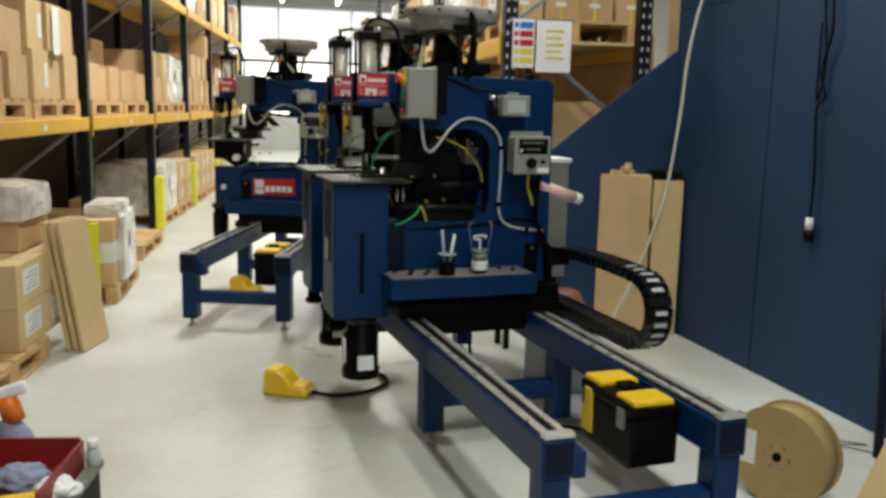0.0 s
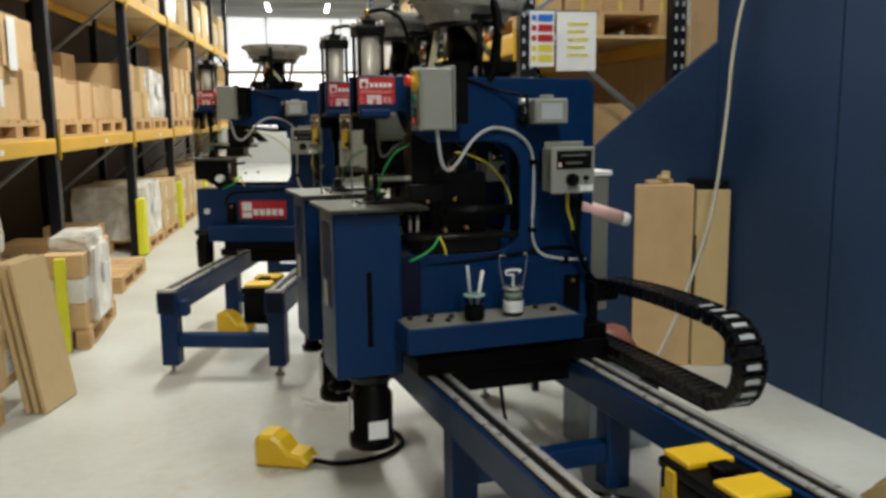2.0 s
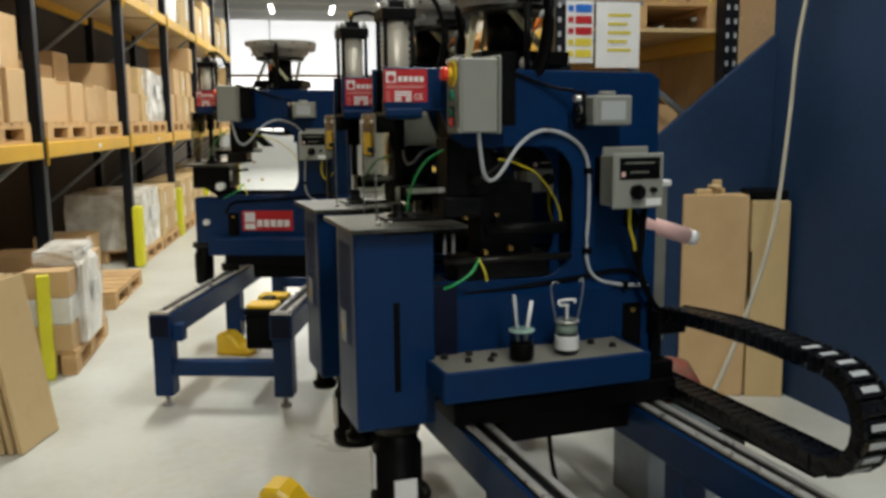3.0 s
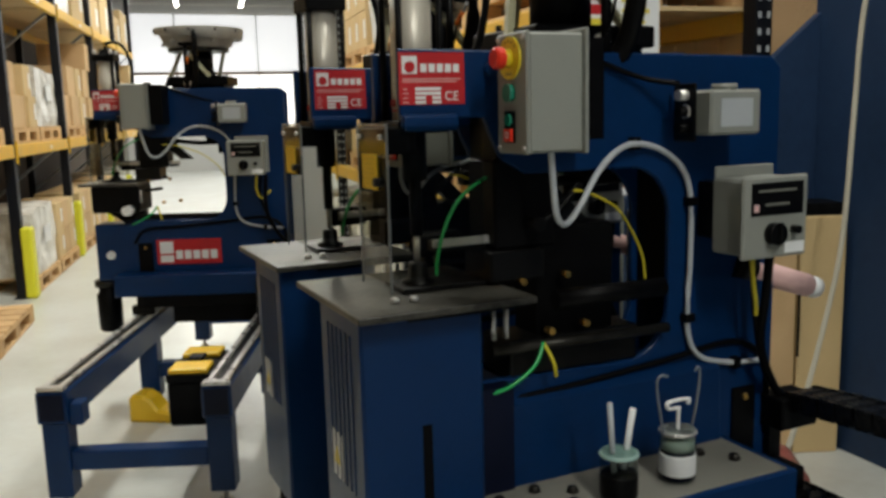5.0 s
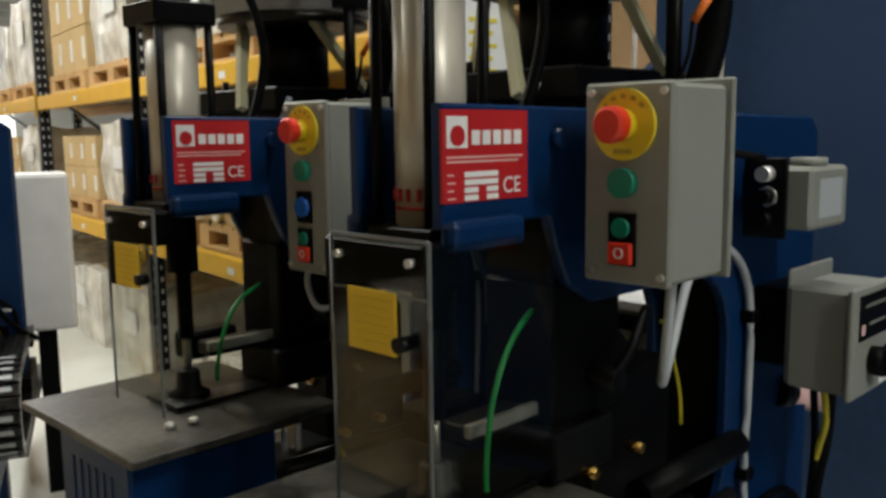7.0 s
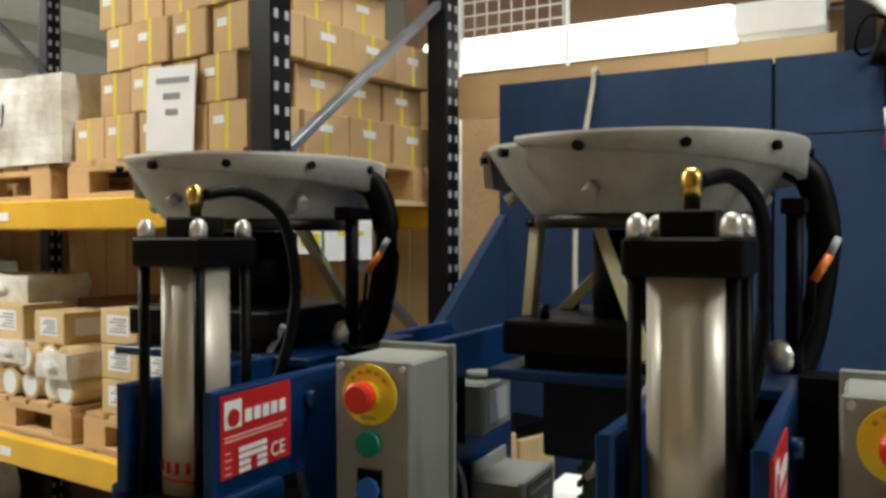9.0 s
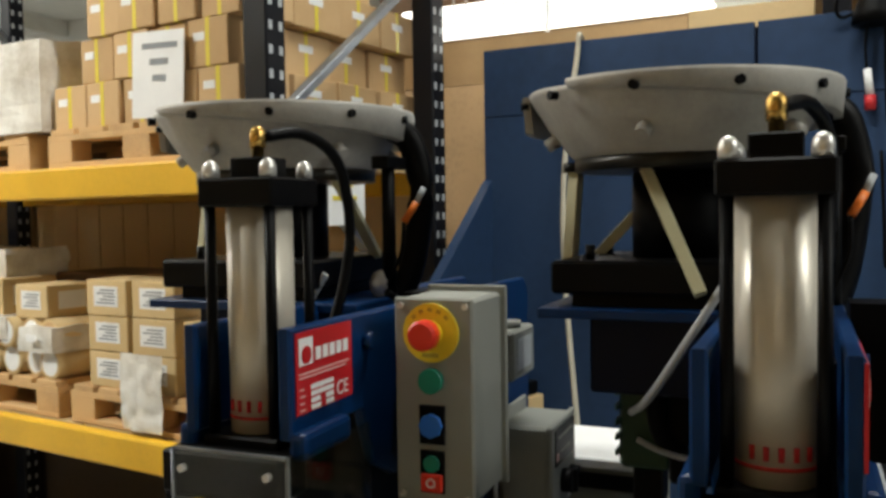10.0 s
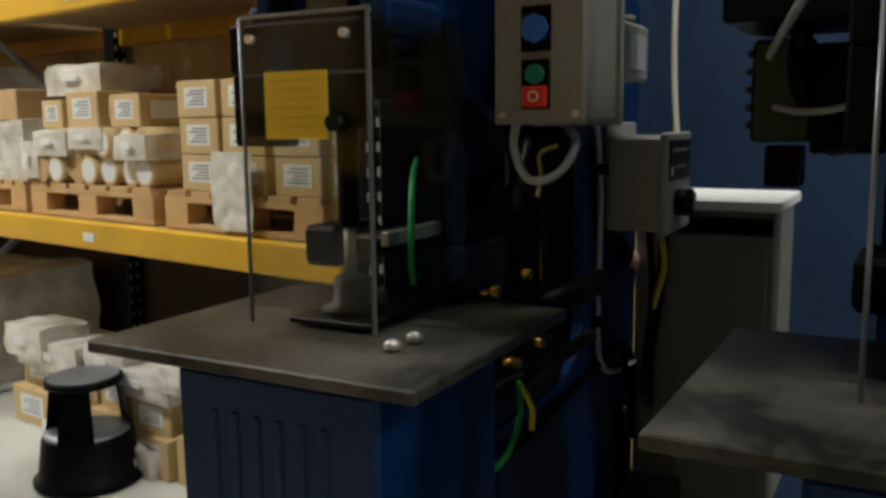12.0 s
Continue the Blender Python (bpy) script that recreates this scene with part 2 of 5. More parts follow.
def hose(points, r, n=8, steps=6, bm=None, flat=1.0):
    bm = bm or bmesh.new()
    way = spline(points, steps)
    rings, up = [], Vector((0, 0, 1))
    for i, q in enumerate(way):
        d = (way[min(i + 1, len(way) - 1)] - way[max(i - 1, 0)]).normalized()
        side = d.cross(up)
        side = side.normalized() if side.length > 0.05 else d.cross(Vector((0.3, 1, 0))).normalized()
        if rings and side.dot(prev) < 0:
            side = -side
        prev = side
        top = side.cross(d).normalized()
        rings.append([bm.verts.new(q + r * (math.cos(2 * math.pi * k / n) * side * flat + math.sin(2 * math.pi * k / n) * top)) for k in range(n)])
    for a, b in zip(rings, rings[1:]):
        for k in range(n):
            f = bm.faces.new((a[k], a[(k + 1) % n], b[(k + 1) % n], b[k]))
            f.smooth = True
    bm.faces.new(list(reversed(rings[0])))
    bm.faces.new(rings[-1])
    return bm


def prism(outline, axis, a, b, bm=None, bev=0.0):
    """Extrudes an outline along x, y or z from a to b; the outline holds the other two coordinates in order."""
    bm = bm or bmesh.new()

    def place(u, v, w):
        return {"x": (w, u, v), "y": (u, w, v), "z": (u, v, w)}[axis]

    va = [bm.verts.new(place(u, v, a)) for u, v in outline]
    vb = [bm.verts.new(place(u, v, b)) for u, v in outline]
    fa, fb = bm.faces.new(va), bm.faces.new(list(reversed(vb)))
    n = len(outline)
    for i in range(n):
        bm.faces.new((va[(i + 1) % n], va[i], vb[i], vb[(i + 1) % n]))
    bmesh.ops.recalc_face_normals(bm, faces=bm.faces)
    if bev:
        e = list(set(fa.edges) | set(fb.edges))
        bmesh.ops.bevel(bm, geom=e, offset=bev, segments=1, affect="EDGES")
    return bm


def arc(cx, cy, r, a0, a1, n=6):
    return [(cx + r * math.cos(radians(a0 + (a1 - a0) * i / n)), cy + r * math.sin(radians(a0 + (a1 - a0) * i / n))) for i in range(n + 1)]


def mesh_of(name, bm, material):
    me = bpy.data.meshes.new(name)
    bmesh.ops.recalc_face_normals(bm, faces=bm.faces)
    bm.to_mesh(me)
    bm.free()
    me.materials.append(material)
    return me


def part(name, bm, material, parent, label=""):
    ob = new(name, mesh_of(name, bm, material))
    ob.parent = parent
    return tagged(ob, label) if label else ob


def piece(name, me, parent, m):
    ob = new(name, me)
    ob.parent = parent
    ob.matrix_basis = m
    return ob


def thing(name, m, label, category, group="", kind=""):
    ob = new(name)
    ob.empty_display_size = 0.1
    ob.matrix_basis = m
    return tagged(ob, label, category, group, kind)


def solid(name, bm, material, label, category="", kind="", m=None, group=""):
    ob = new(name, mesh_of(name, bm, material))
    if m is not None:
        ob.matrix_basis = m
    return tagged(ob, label, category, group, kind)


def words(text, size, m, material, parent, name="lettering"):
    cu = bpy.data.curves.new(name, "FONT")
    cu.body, cu.size, cu.extrude, cu.align_x, cu.align_y = text, size, 0.0003, "CENTER", "CENTER"
    cu.materials.append(material)
    ob = new(name, cu)
    ob.parent = parent
    ob.matrix_basis = m
    return ob


def rack_frame(x, y, yaw):
    return pose(x, y, 0, 0, 0, yaw)


STAND = pose(1.367, 4.607, 0, 0, 0, 4.0)
STAND3 = pose(0.815, 8.189, 0, 0, 0, -18.5)
HEAD3 = STAND3 @ pose(0.078, -0.307, 0.042)
RIGHT_RACK = pose(2.575, 6.24, 0, 0, 0, -4.5)
LEFT_RACK = pose(-0.021, 11.354, 0, 0, 0, -7.7)

# ---------------------------------------------------------------- setting
floor = solid("floor", box(-9, 12, -7, 30, -0.12, 0.0), FLOOR, "pale grey painted concrete warehouse floor with scuffs", kind="structure")
ceiling = solid("ceiling", box(-9, 12, -7, 30, 5.6, 5.7), CEIL, "pale sheeted warehouse ceiling", kind="structure")
solid("wall_north", box(-9, 12, 30.0, 30.2, 0, 5.6), ENDWALL, "pale painted end wall of the warehouse", kind="structure")
solid("wall_south", box(-9, 12, -7.2, -7.0, 0, 5.6), ENDWALL, "pale painted wall behind the aisle", kind="structure")
solid("wall_west", box(-9.2, -9.0, -7, 30, 0, 5.6), DARKWALL, "side wall beyond the racking, coloured dark for shade", kind="structure")
solid("wall_east", box(12.0, 12.2, -7, 30, 0, 5.6), ENDWALL, "pale painted side wall beyond the partition", kind="structure")

# added sheet: its dark colour gives the shaded inside of the long rack
solid("rack_shade_backdrop", box(-1.50, -1.40, -14.0, 18.5, 0, 5.598), RACKSHADE, "dark brown sheet behind the long rack, added for its shaded inside", kind="structure", m=LEFT_RACK)
wall = thing("wall_partition", pose(3.76, 0, 0), "navy blue panelled partition wall with narrow dark joints", "wall", kind="structure")
part("backing", box(0.02, 0.08, -2.0, 6.0, 0, 2.47), PAINTDARK, wall)
edges = [6.0, 4.915, 3.75, 2.55, 1.35, 0.15, -1.05, -2.0]
for b, a in zip(edges, edges[1:]):
    part("panel", box(-0.004, 0.024, a + 0.006, b - 0.006, 0.0, 2.205, 0.002), WALLBLUE, wall)
    part("panel", box(-0.004, 0.024, a + 0.006, b - 0.006, 2.209, 2.485, 0.002), WALLBLUE, wall)
part("stair_panel", prism([(-0.006, 0.0), (-1.0, 0.0), (-1.0, 1.18), (-0.006, 1.945)], "y", 5.96, 6.0), WALLBLUE, wall, "sloping navy blue panel of the stair side")


# ---------------------------------------------------------------- machine stands on rails
def rail_stand(m, near, far, label):
    t = thing("machine_stand", m, label, "machine stand", "blue rail stands")
    for x0, x1 in ((0.155, 0.275), (0.80, 0.92)):
        rail = part("rail_beam", box(x0, x1, near, far, 0.375, 0.505, 0.006), PAINT, t, "blue square steel beam")
        part("rail_bed", box(x0 + 0.012, x1 - 0.012, near + 0.004, far - 0.004, 0.505, 0.510), BLACKSTEEL, rail)
        for xa in (x0 + 0.016, x1 - 0.044):
            part("slide_rail", box(xa, xa + 0.026, near + 0.002, far - 0.004, 0.508, 0.523, 0.004), STEEL, rail, "bright ground steel slide rail")
        part("rail_stop", box(x0 + 0.006, x1 - 0.006, near - 0.002, near + 0.04, 0.508, 0.526, 0.004), STEEL, rail)
        # dark plate paints the shaded hollow of the open beam end
        part("dark_end_opening", box(x0 + 0.012, x1 - 0.012, near - 0.004, near + 0.004, 0.388, 0.495, 0.002), PAINTDARK, rail)
        xm = (x0 + x1) / 2
        for y in (near + 0.06, -0.40, far - 0.1):
            leg = part("leg", box(xm - 0.05, xm + 0.05, y - 0.05, y + 0.05, 0.06, 0.375, 0.005), PAINT, t)
            part("levelling_foot", lathe([(0.03, 0.0), (0.03, 0.012), (0.012, 0.016), (0.012, 0.062)], 14, (xm, y, 0)), STEEL, leg)
    for y in (near + 0.06, -0.40, far - 0.1):
        part("crossbar", box(0.265, 0.81, y - 0.04, y + 0.04, 0.17, 0.25, 0.005), PAINT, t)
    part("stub_bracket", box(0.275, 0.325, near + 0.02, near + 0.1, 0.36, 0.45, 0.004), PAINT, t)
    part("tool_tray", box(0.61, 0.795, near + 0.24, near + 0.58, 0.262, 0.27), BLACKSTEEL, t, "thin black steel tray")
    part("tray_hanger", box(0.794, 0.80, near + 0.25, near + 0.57, 0.27, 0.46), BLACKSTEEL, t)
    return t


rail_stand(STAND, -1.694, 1.05, "blue steel stand with two bright slide rails on legs")
rail_stand(STAND3, -1.70, 0.9, "blue steel rail stand further along the aisle")


# ---------------------------------------------------------------- riveting machines
def throat_outline():
    out = [(-0.06, 1.675), (0.90, 1.665), (0.93, 1.64), (0.93, 0.66), (0.10, 0.66), (0.10, 0.985)]
    out += [(0.42, 0.975)] + arc(0.48, 1.095, 0.12, -80, 0, 5) + arc(0.49, 1.31, 0.11, 0, 85, 5)
    out += [(0.22, 1.42), (0.165, 1.45), (0.14, 1.50), (0.125, 1.54), (-0.06, 1.54)]
    return out


def riveting_machine(m, low, extra, label, sign_low=False, bare=False):
    """A C-frame press. low: the control box's underside; extra: a blue button more."""
    t = thing("riveting_machine", m, label, "riveting machine", "riveting machines")
    for y0, name in ((-0.078, "side_plate"), (0.060, "side_plate")):
        part(name, prism(throat_outline(), "y", y0, y0 + 0.018, bev=0.003), PAINT, t, "blue painted C-shaped side plate")
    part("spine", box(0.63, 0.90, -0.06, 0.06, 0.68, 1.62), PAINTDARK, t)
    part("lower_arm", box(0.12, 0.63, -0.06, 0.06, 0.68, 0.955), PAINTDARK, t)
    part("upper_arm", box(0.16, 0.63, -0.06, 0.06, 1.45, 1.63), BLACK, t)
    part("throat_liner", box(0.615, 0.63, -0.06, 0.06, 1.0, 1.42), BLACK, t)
    for y in (-0.084, 0.078):
        part("clevis_bar", box(-0.060, 0.060, y - 0.012, y + 0.012, 1.515, 1.55, 0.008), PAINT, t)
        part("pivot_stud", rod((0.135, y - 0.008, 1.635), (0.135, y + 0.010, 1.635), 0.012), PAINT, t)
    # cylinder
    cyl = part("air_cylinder", rod((0, 0, 1.535), (0, 0, 1.822), 0.042, 36), TUBE, t, "satin metal air cylinder tube")
    for z0, z1 in ((1.822, 1.858), (1.512, 1.538)):
        part("end_cap", box(-0.055, 0.055, -0.055, 0.055, z0, z1, 0.003), BLACK, cyl)
    for sx in (-1, 1):
        for sy in (-1, 1):
            part("tie_rod", rod((sx * 0.044, sy * 0.044, 1.535), (sx * 0.044, sy * 0.044, 1.825), 0.007, 10), BLACK, cyl)
            part("dome_nut", lathe([(0.0105, 0), (0.0105, 0.010), (0.0095, 0.016), (0.006, 0.021), (0.001, 0.023)], 12, (sx * 0.042, sy * 0.042, 1.858)), STEEL, cyl, "bright domed nut")
    part("valve_block", box(-0.026, 0.026, -0.026, 0.026, 1.858, 1.884, 0.002), BLACK, cyl)
    part("fitting", lathe([(0.008, 0), (0.008, 0.012), (0.0105, 0.013), (0.0105, 0.034), (0.006, 0.040)], 12, (0, 0, 1.884)), BRASS, cyl, "brass elbow fitting")
    part("air_hose", hose([(0.008, -0.004, 1.912), (0.06, -0.03, 1.918), (0.115, -0.05, 1.885), (0.145, -0.052, 1.80), (0.14, -0.045, 1.72), (0.12, -0.03, 1.64)], 0.008), BLACK, cyl, "black air hose")
    part("band", rod((0, 0, 1.556), (0, 0, 1.560), 0.0427, 36), RED, cyl)
    for k in range(5):
        a = radians(150 + k * 19)
        part("red_mark", rod((0.0422 * math.cos(a), 0.0422 * math.sin(a), 1.566), (0.0422 * math.cos(a), 0.0422 * math.sin(a), 1.580), 0.0030, 6), RED, cyl)
    # name plate
    plate = part("name_plate", box(-0.043, 0.097, -0.082, -0.078, 1.567, 1.667), RED, t, "red plate with white panel bars and mark")
    y = -0.0828
    part("emblem", box(-0.037, -0.005, y, y + 0.002, 1.626, 1.660), WHITE, plate)
    part("emblem_swirl", lathe([(0.011, 0), (0.011, 0.001)], 16), RED, plate).matrix_basis = pose(-0.021, y - 0.0002, 1.639, 90)
    for k in range(5):
        part("brand_bar", box(0.002 + k * 0.0175, 0.015 + k * 0.0175, y, y + 0.002, 1.629, 1.645), WHITE, plate)
    part("text_bar", box(-0.037, 0.088, y + 0.0004, y + 0.002, 1.615, 1.617), PINK, plate)
    part("text_bar", box(-0.037, 0.080, y + 0.0004, y + 0.002, 1.610, 1.612), PINK, plate)
    for r in range(4):
        z = 1.600 - r * 0.0085
        if r < 2:
            part("data_bar", box(-0.010, 0.045, y, y + 0.002, z - 0.006, z), WHITE, plate)
        else:
            part("data_bar", box(-0.010, 0.012, y, y + 0.002, z - 0.006, z), WHITE, plate)
            part("data_bar", box(0.026, 0.045, y, y + 0.002, z - 0.006, z), WHITE, plate)
        part("data_mark", box(-0.036, -0.026 + 0.003 * (r % 2), y + 0.0004, y + 0.002, z - 0.004, z - 0.002), PINK, plate)
    plate.matrix_basis = pose(-0.006 if extra else -0.0175, 0.002, 0.001)
    words("CE", 0.026, pose(0.068, y - 0.0003, 1.582, 90), WHITE, plate)
    # control box
    cb = part("control_box", box(0.134, 0.255, -0.239, -0.129, low, 1.695, 0.005), GREYBOX, t, "grey enclosure with push buttons")
    part("box_lid", box(0.128, 0.136, -0.241, -0.127, low - 0.002, 1.697, 0.003), GREYBOX, cb)
    part("mounting_plate", box(0.255, 0.263, -0.246, -0.123, low - 0.004, 1.704, 0.002), GREYBOX, cb)
    part("bracket", box(0.264, 0.33, -0.20, -0.078, low + 0.02, 1.69), BLACK, cb)
    for y in (-0.231, -0.137):
        for z in (low + 0.010, 1.686):
            part("screw", rod((0.124, y, z), (0.129, y, z), 0.0045, 8), STEEL, cb)
    yc = -0.182
    stop = part("stop_disc", rod((0.123, yc, 1.650), (0.129, yc, 1.650), 0.040, 32), YELLOWDISC, cb, "yellow emergency stop disc")
    part("stop_neck", rod((0.108, yc, 1.650), (0.124, yc, 1.650), 0.014, 20, 0.018), YELLOWDISC, stop)
    part("stop_button", prism(arc(0, 0, 0.0205, 0, 337.5, 15), "z", 0, 0.022, bev=0.004), REDBTN, stop, "red mushroom button").matrix_basis = pose(0.090, yc, 1.650, 0, 90, 0)
    for k in range(5):
        part("disc_mark", box(0.1222, 0.1232, -0.003, 0.003, 0.029, 0.034), DISCPRINT, stop).matrix_basis = pose(0, yc, 1.650, -48 + 24 * k)
    part("disc_mark", box(0.1222, 0.1232, yc - 0.012, yc + 0.012, 1.617, 1.623), DISCPRINT, stop)
    part("green_button", rod((0.117, yc, 1.585), (0.127, yc, 1.585), 0.017, 24), GREEN, cb, "round green push button")
    zs = (1.473, 1.447) if extra else (1.534, 1.505)
    if extra:
        part("button_frame", box(0.123, 0.127, yc - 0.018, yc + 0.018, 1.499, 1.551), BLACK, cb)
        part("blue_button", rod((0.116, yc, 1.525), (0.126, yc, 1.525), 0.0165, 8), BLUEBTN, cb, "round blue push button")
    part("button_frame", box(0.122, 0.127, yc - 0.017, yc + 0.017, zs[1] - 0.014, zs[0] + 0.017), BLACK, cb)
    part("start_button", rod((0.118, yc, zs[0]), (0.124, yc, zs[0]), 0.0115, 16), GREEN, cb)
    off = part("off_button", box(0.117, 0.124, yc - 0.0155, yc + 0.0155, zs[1] - 0.0125, zs[1] + 0.0125, 0.002), REDBTN, cb, "square red off button")
    words("O", 0.018, Matrix.Translation((0.1165, yc, zs[1])) @ Matrix(((0, 0, -1, 0), (-1, 0, 0, 0), (0, 1, 0, 0), (0, 0, 0, 1))), WHITE, off)
    # gauge box, socket and conduit on the near plate
    gb = part("counter_box", box(0.660, 0.832, -0.246, -0.148, 1.224, 1.392, 0.006), GREYBOX, t, "grey counter enclosure with dial")
    part("box_lid", box(0.650, 0.838, -0.256, -0.244, 1.218, 1.398, 0.004), GREYBOX, gb)
    part("mounting_plate", box(0.672, 0.846, -0.148, -0.140, 1.225, 1.416, 0.003), GREYBOX, gb)
    part("standoff", box(0.68, 0.81, -0.140, -0.078, 1.25, 1.38, 0.004), BLACK, gb)
    disp = part("display", box(0.672, 0.822, -0.2585, -0.256, 1.313, 1.384), BLACK, gb)
    for k in range(2):
        part("display_bar", box(0.69 + 0.02 * k, 0.80 - 0.02 * k, -0.2592, -0.2585, 1.364 - 0.03 * k, 1.369 - 0.03 * k), CABINET, disp)
    part("display_emblem", box(0.678, 0.692, -0.2592, -0.2585, 1.322, 1.338), PINK, disp)
    knob = part("dial_knob", rod((0.735, -0.278, 1.272), (0.735, -0.256, 1.272), 0.024, 24), BLACK, gb)
    part("pointer", box(0.731, 0.739, -0.286, -0.274, 1.250, 1.298, 0.002), BLACKSTEEL, knob)
    part("toggle", rod((0.795, -0.276, 1.278), (0.795, -0.256, 1.278), 0.009, 12), BLACK, gb)
    part("label_plate", box(0.772, 0.830, -0.2575, -0.2555, 1.226, 1.250), WHITE, gb)
    so = part("socket_box", box(0.606, 0.748, -0.201, -0.135, 1.488, 1.585, 0.006), GREYBOX, t, "grey junction box with white label")
    part("standoff", box(0.63, 0.73, -0.135, -0.078, 1.51, 1.58, 0.003), BLACK, so)
    part("socket_label", box(0.632, 0.722, -0.2025, -0.2005, 1.506, 1.566), HOSE, so)
    part("round_cap", rod((0.67, -0.168, 1.585), (0.67, -0.168, 1.598), 0.028, 20), GREYBOX, so)
    for z in (1.505, 1.54, 1.575):
        part("cable_gland", rod((0.565, -0.14, z), (0.607, -0.14, z), 0.012, 10), STEEL if z > 1.55 else BLACK, so)
    part("gland_plate", box(0.588, 0.594, -0.170, -0.10, 1.475, 1.60, 0.002), BLACKSTEEL, so)
    part("gland_nut", rod((0.585, -0.14, 1.54), (0.603, -0.14, 1.54), 0.017, 6), STEEL, so)
    part("black_cable", hose([(0.57, -0.14, 1.60), (0.50, -0.10, 1.615), (0.40, -0.085, 1.65), (0.31, -0.084, 1.685)], 0.006), BLACK, so)
    cond = part("conduit", hose(([(0.16, -0.143, low + 0.004), (0.158, -0.140, 1.385), (0.166, -0.157, 1.347), (0.185, -0.188, 1.355), (0.215, -0.20, 1.39), (0.28, -0.165, 1.41), ] if extra else [(0.205, -0.20, low + 0.004), (0.212, -0.194, 1.429), (0.232, -0.176, 1.345), (0.266, -0.155, 1.318), (0.31, -0.14, 1.347)]) + [(0.37, -0.125, 1.42), (0.43, -0.112, 1.462), (0.49, -0.10, 1.473),
                                 (0.565, -0.092, 1.455), (0.625, -0.09, 1.41), (0.65, -0.09, 1.34), (0.652, -0.09, 1.2), (0.648, -0.09, 1.037), (0.685, -0.09, 0.962), (0.78, -0.09, 0.932), (0.892, -0.09, 0.922)], 0.0055 if extra else 0.0068), HOSE, t, "pale grey flexible conduit")
    for x, z, w, h in ((0.49, 1.473, 0.010, 0.014), (0.651, 1.335, 0.014, 0.010), (0.649, 1.06, 0.014, 0.010), (0.80, 0.929, 0.010, 0.014)):
        part("clip", box(x - w, x + w, -0.102, -0.078, z - h, z + h, 0.002), BLACK, cond)
    part("yellow_lead", hose([(0.30, -0.14, 1.385), (0.374, -0.087, 1.37), (0.47, -0.05, 1.33), (0.545, -0.01, 1.266), (0.585, 0.0, 1.20), (0.596, 0.002, 1.139)], 0.0032), YELLOWTUBE, t, "yellow and green earth lead")
    part("yellow_lead", hose([(0.78, -0.16, 1.215), (0.775, -0.165, 1.14), (0.80, -0.15, 1.09), (0.845, -0.13, 1.13)] if bare else [(0.765, -0.17, 1.215), (0.76, -0.18, 1.15), (0.79, -0.16, 1.09), (0.80, -0.15, 1.06)], 0.006), YELLOWTUBE, t)
    part("black_lead", hose([(0.83, -0.16, 1.215), (0.82, -0.16, 1.10), (0.83, -0.14, 0.98), (0.90, -0.12, 0.86), (0.98, -0.10, 0.80)], 0.011), BLACK, t)
    part("black_lead", hose([(0.80, -0.14, 1.215), (0.795, -0.15, 1.08), (0.86, -0.12, 0.92), (0.94, -0.10, 0.82)], 0.007), BLACK, t)
    part("arm_lead", hose([(0.10, -0.085, 0.86), (0.16, -0.085, 0.93), (0.35, -0.085, 0.945), (0.60, -0.085, 0.965), (0.80, -0.085, 0.98), (0.90, -0.085, 0.91), (0.905, -0.085, 0.75)], 0.008), BLACK, t)
    if not bare:
        part("pink_tube", rod((0.865, -0.058, 1.150), (1.085, -0.040, 1.082), 0.030, 20), PINK, t, "pink foam tube")
        part("tube_end", rod((1.085, -0.040, 1.082), (1.121, -0.037, 1.071), 0.028, 18), WHITE, t)
        part("tube_mount", rod((0.80, -0.063, 1.170), (0.866, -0.058, 1.150), 0.034, 16), BLACK, t)
    # tooling in the throat
    part("plunger", rod((0, 0, 1.30), (0, 0, 1.515), 0.013, 16), BLACKSTEEL, t)
    part("plunger_guide", rod((0, 0, 1.415), (0, 0, 1.515), 0.026, 18), BLACK, t)
    part("punch", rod((0, 0, 1.245), (0, 0, 1.30), 0.007, 10), STEEL, t)
    part("anvil", lathe([(0.036, 0), (0.036, 0.015), (0.022, 0.02), (0.020, 0.05), (0.012, 0.054)], 20, (0, 0, 1.19)), BLACKSTEEL, t)
    part("pressure_plate", box(-0.055, 0.13, -0.06, 0.05, 1.192, 1.199, 0.001), BLACKSTEEL, t)
    part("feed_track", box(0.03, 0.34, -0.025, 0.02, 1.262, 1.285, 0.003), OILY, t)
    part("track_rail", box(0.02, 0.36, -0.04, -0.03, 1.275, 1.292, 0.001), STEEL, t)
    part("feed_block", box(0.13, 0.26, -0.085, 0.04, 1.195, 1.262, 0.004), BLACKSTEEL, t)
    if not bare:
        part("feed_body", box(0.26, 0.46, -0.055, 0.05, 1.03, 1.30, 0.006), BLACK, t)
    # added black block that fills the upper throat to keep it dark
    part("throat_fill", box(0.15, 0.30, -0.066, 0.055, 1.262, 1.452, 0.005), BLACK, t)
    part("rivet_setter", box(0.02, 0.125, 0.034, 0.085, 1.245, 1.295, 0.006), BLACK, t)
    part("feed_chute", prism([(0.20, 1.44), (0.27, 1.44), (0.42, 1.30), (0.36, 1.30)], "y", -0.02, 0.02), BLACKSTEEL, t)
    part("chute_knuckle", rod((0.235, -0.11, 1.315), (0.235, -0.02, 1.315), 0.016, 14), BLACKSTEEL, t)
    part("linkage", hose([(0.24, -0.09, 1.31), (0.30, -0.085, 1.345), (0.36, -0.07, 1.39)], 0.008), BLACKSTEEL, t)
    if not bare:
        part("drive_tube", rod((0.26, -0.125, 1.155), (0.545, -0.125, 1.152), 0.021, 20), BLACK, t, "black foam-covered drive tube")
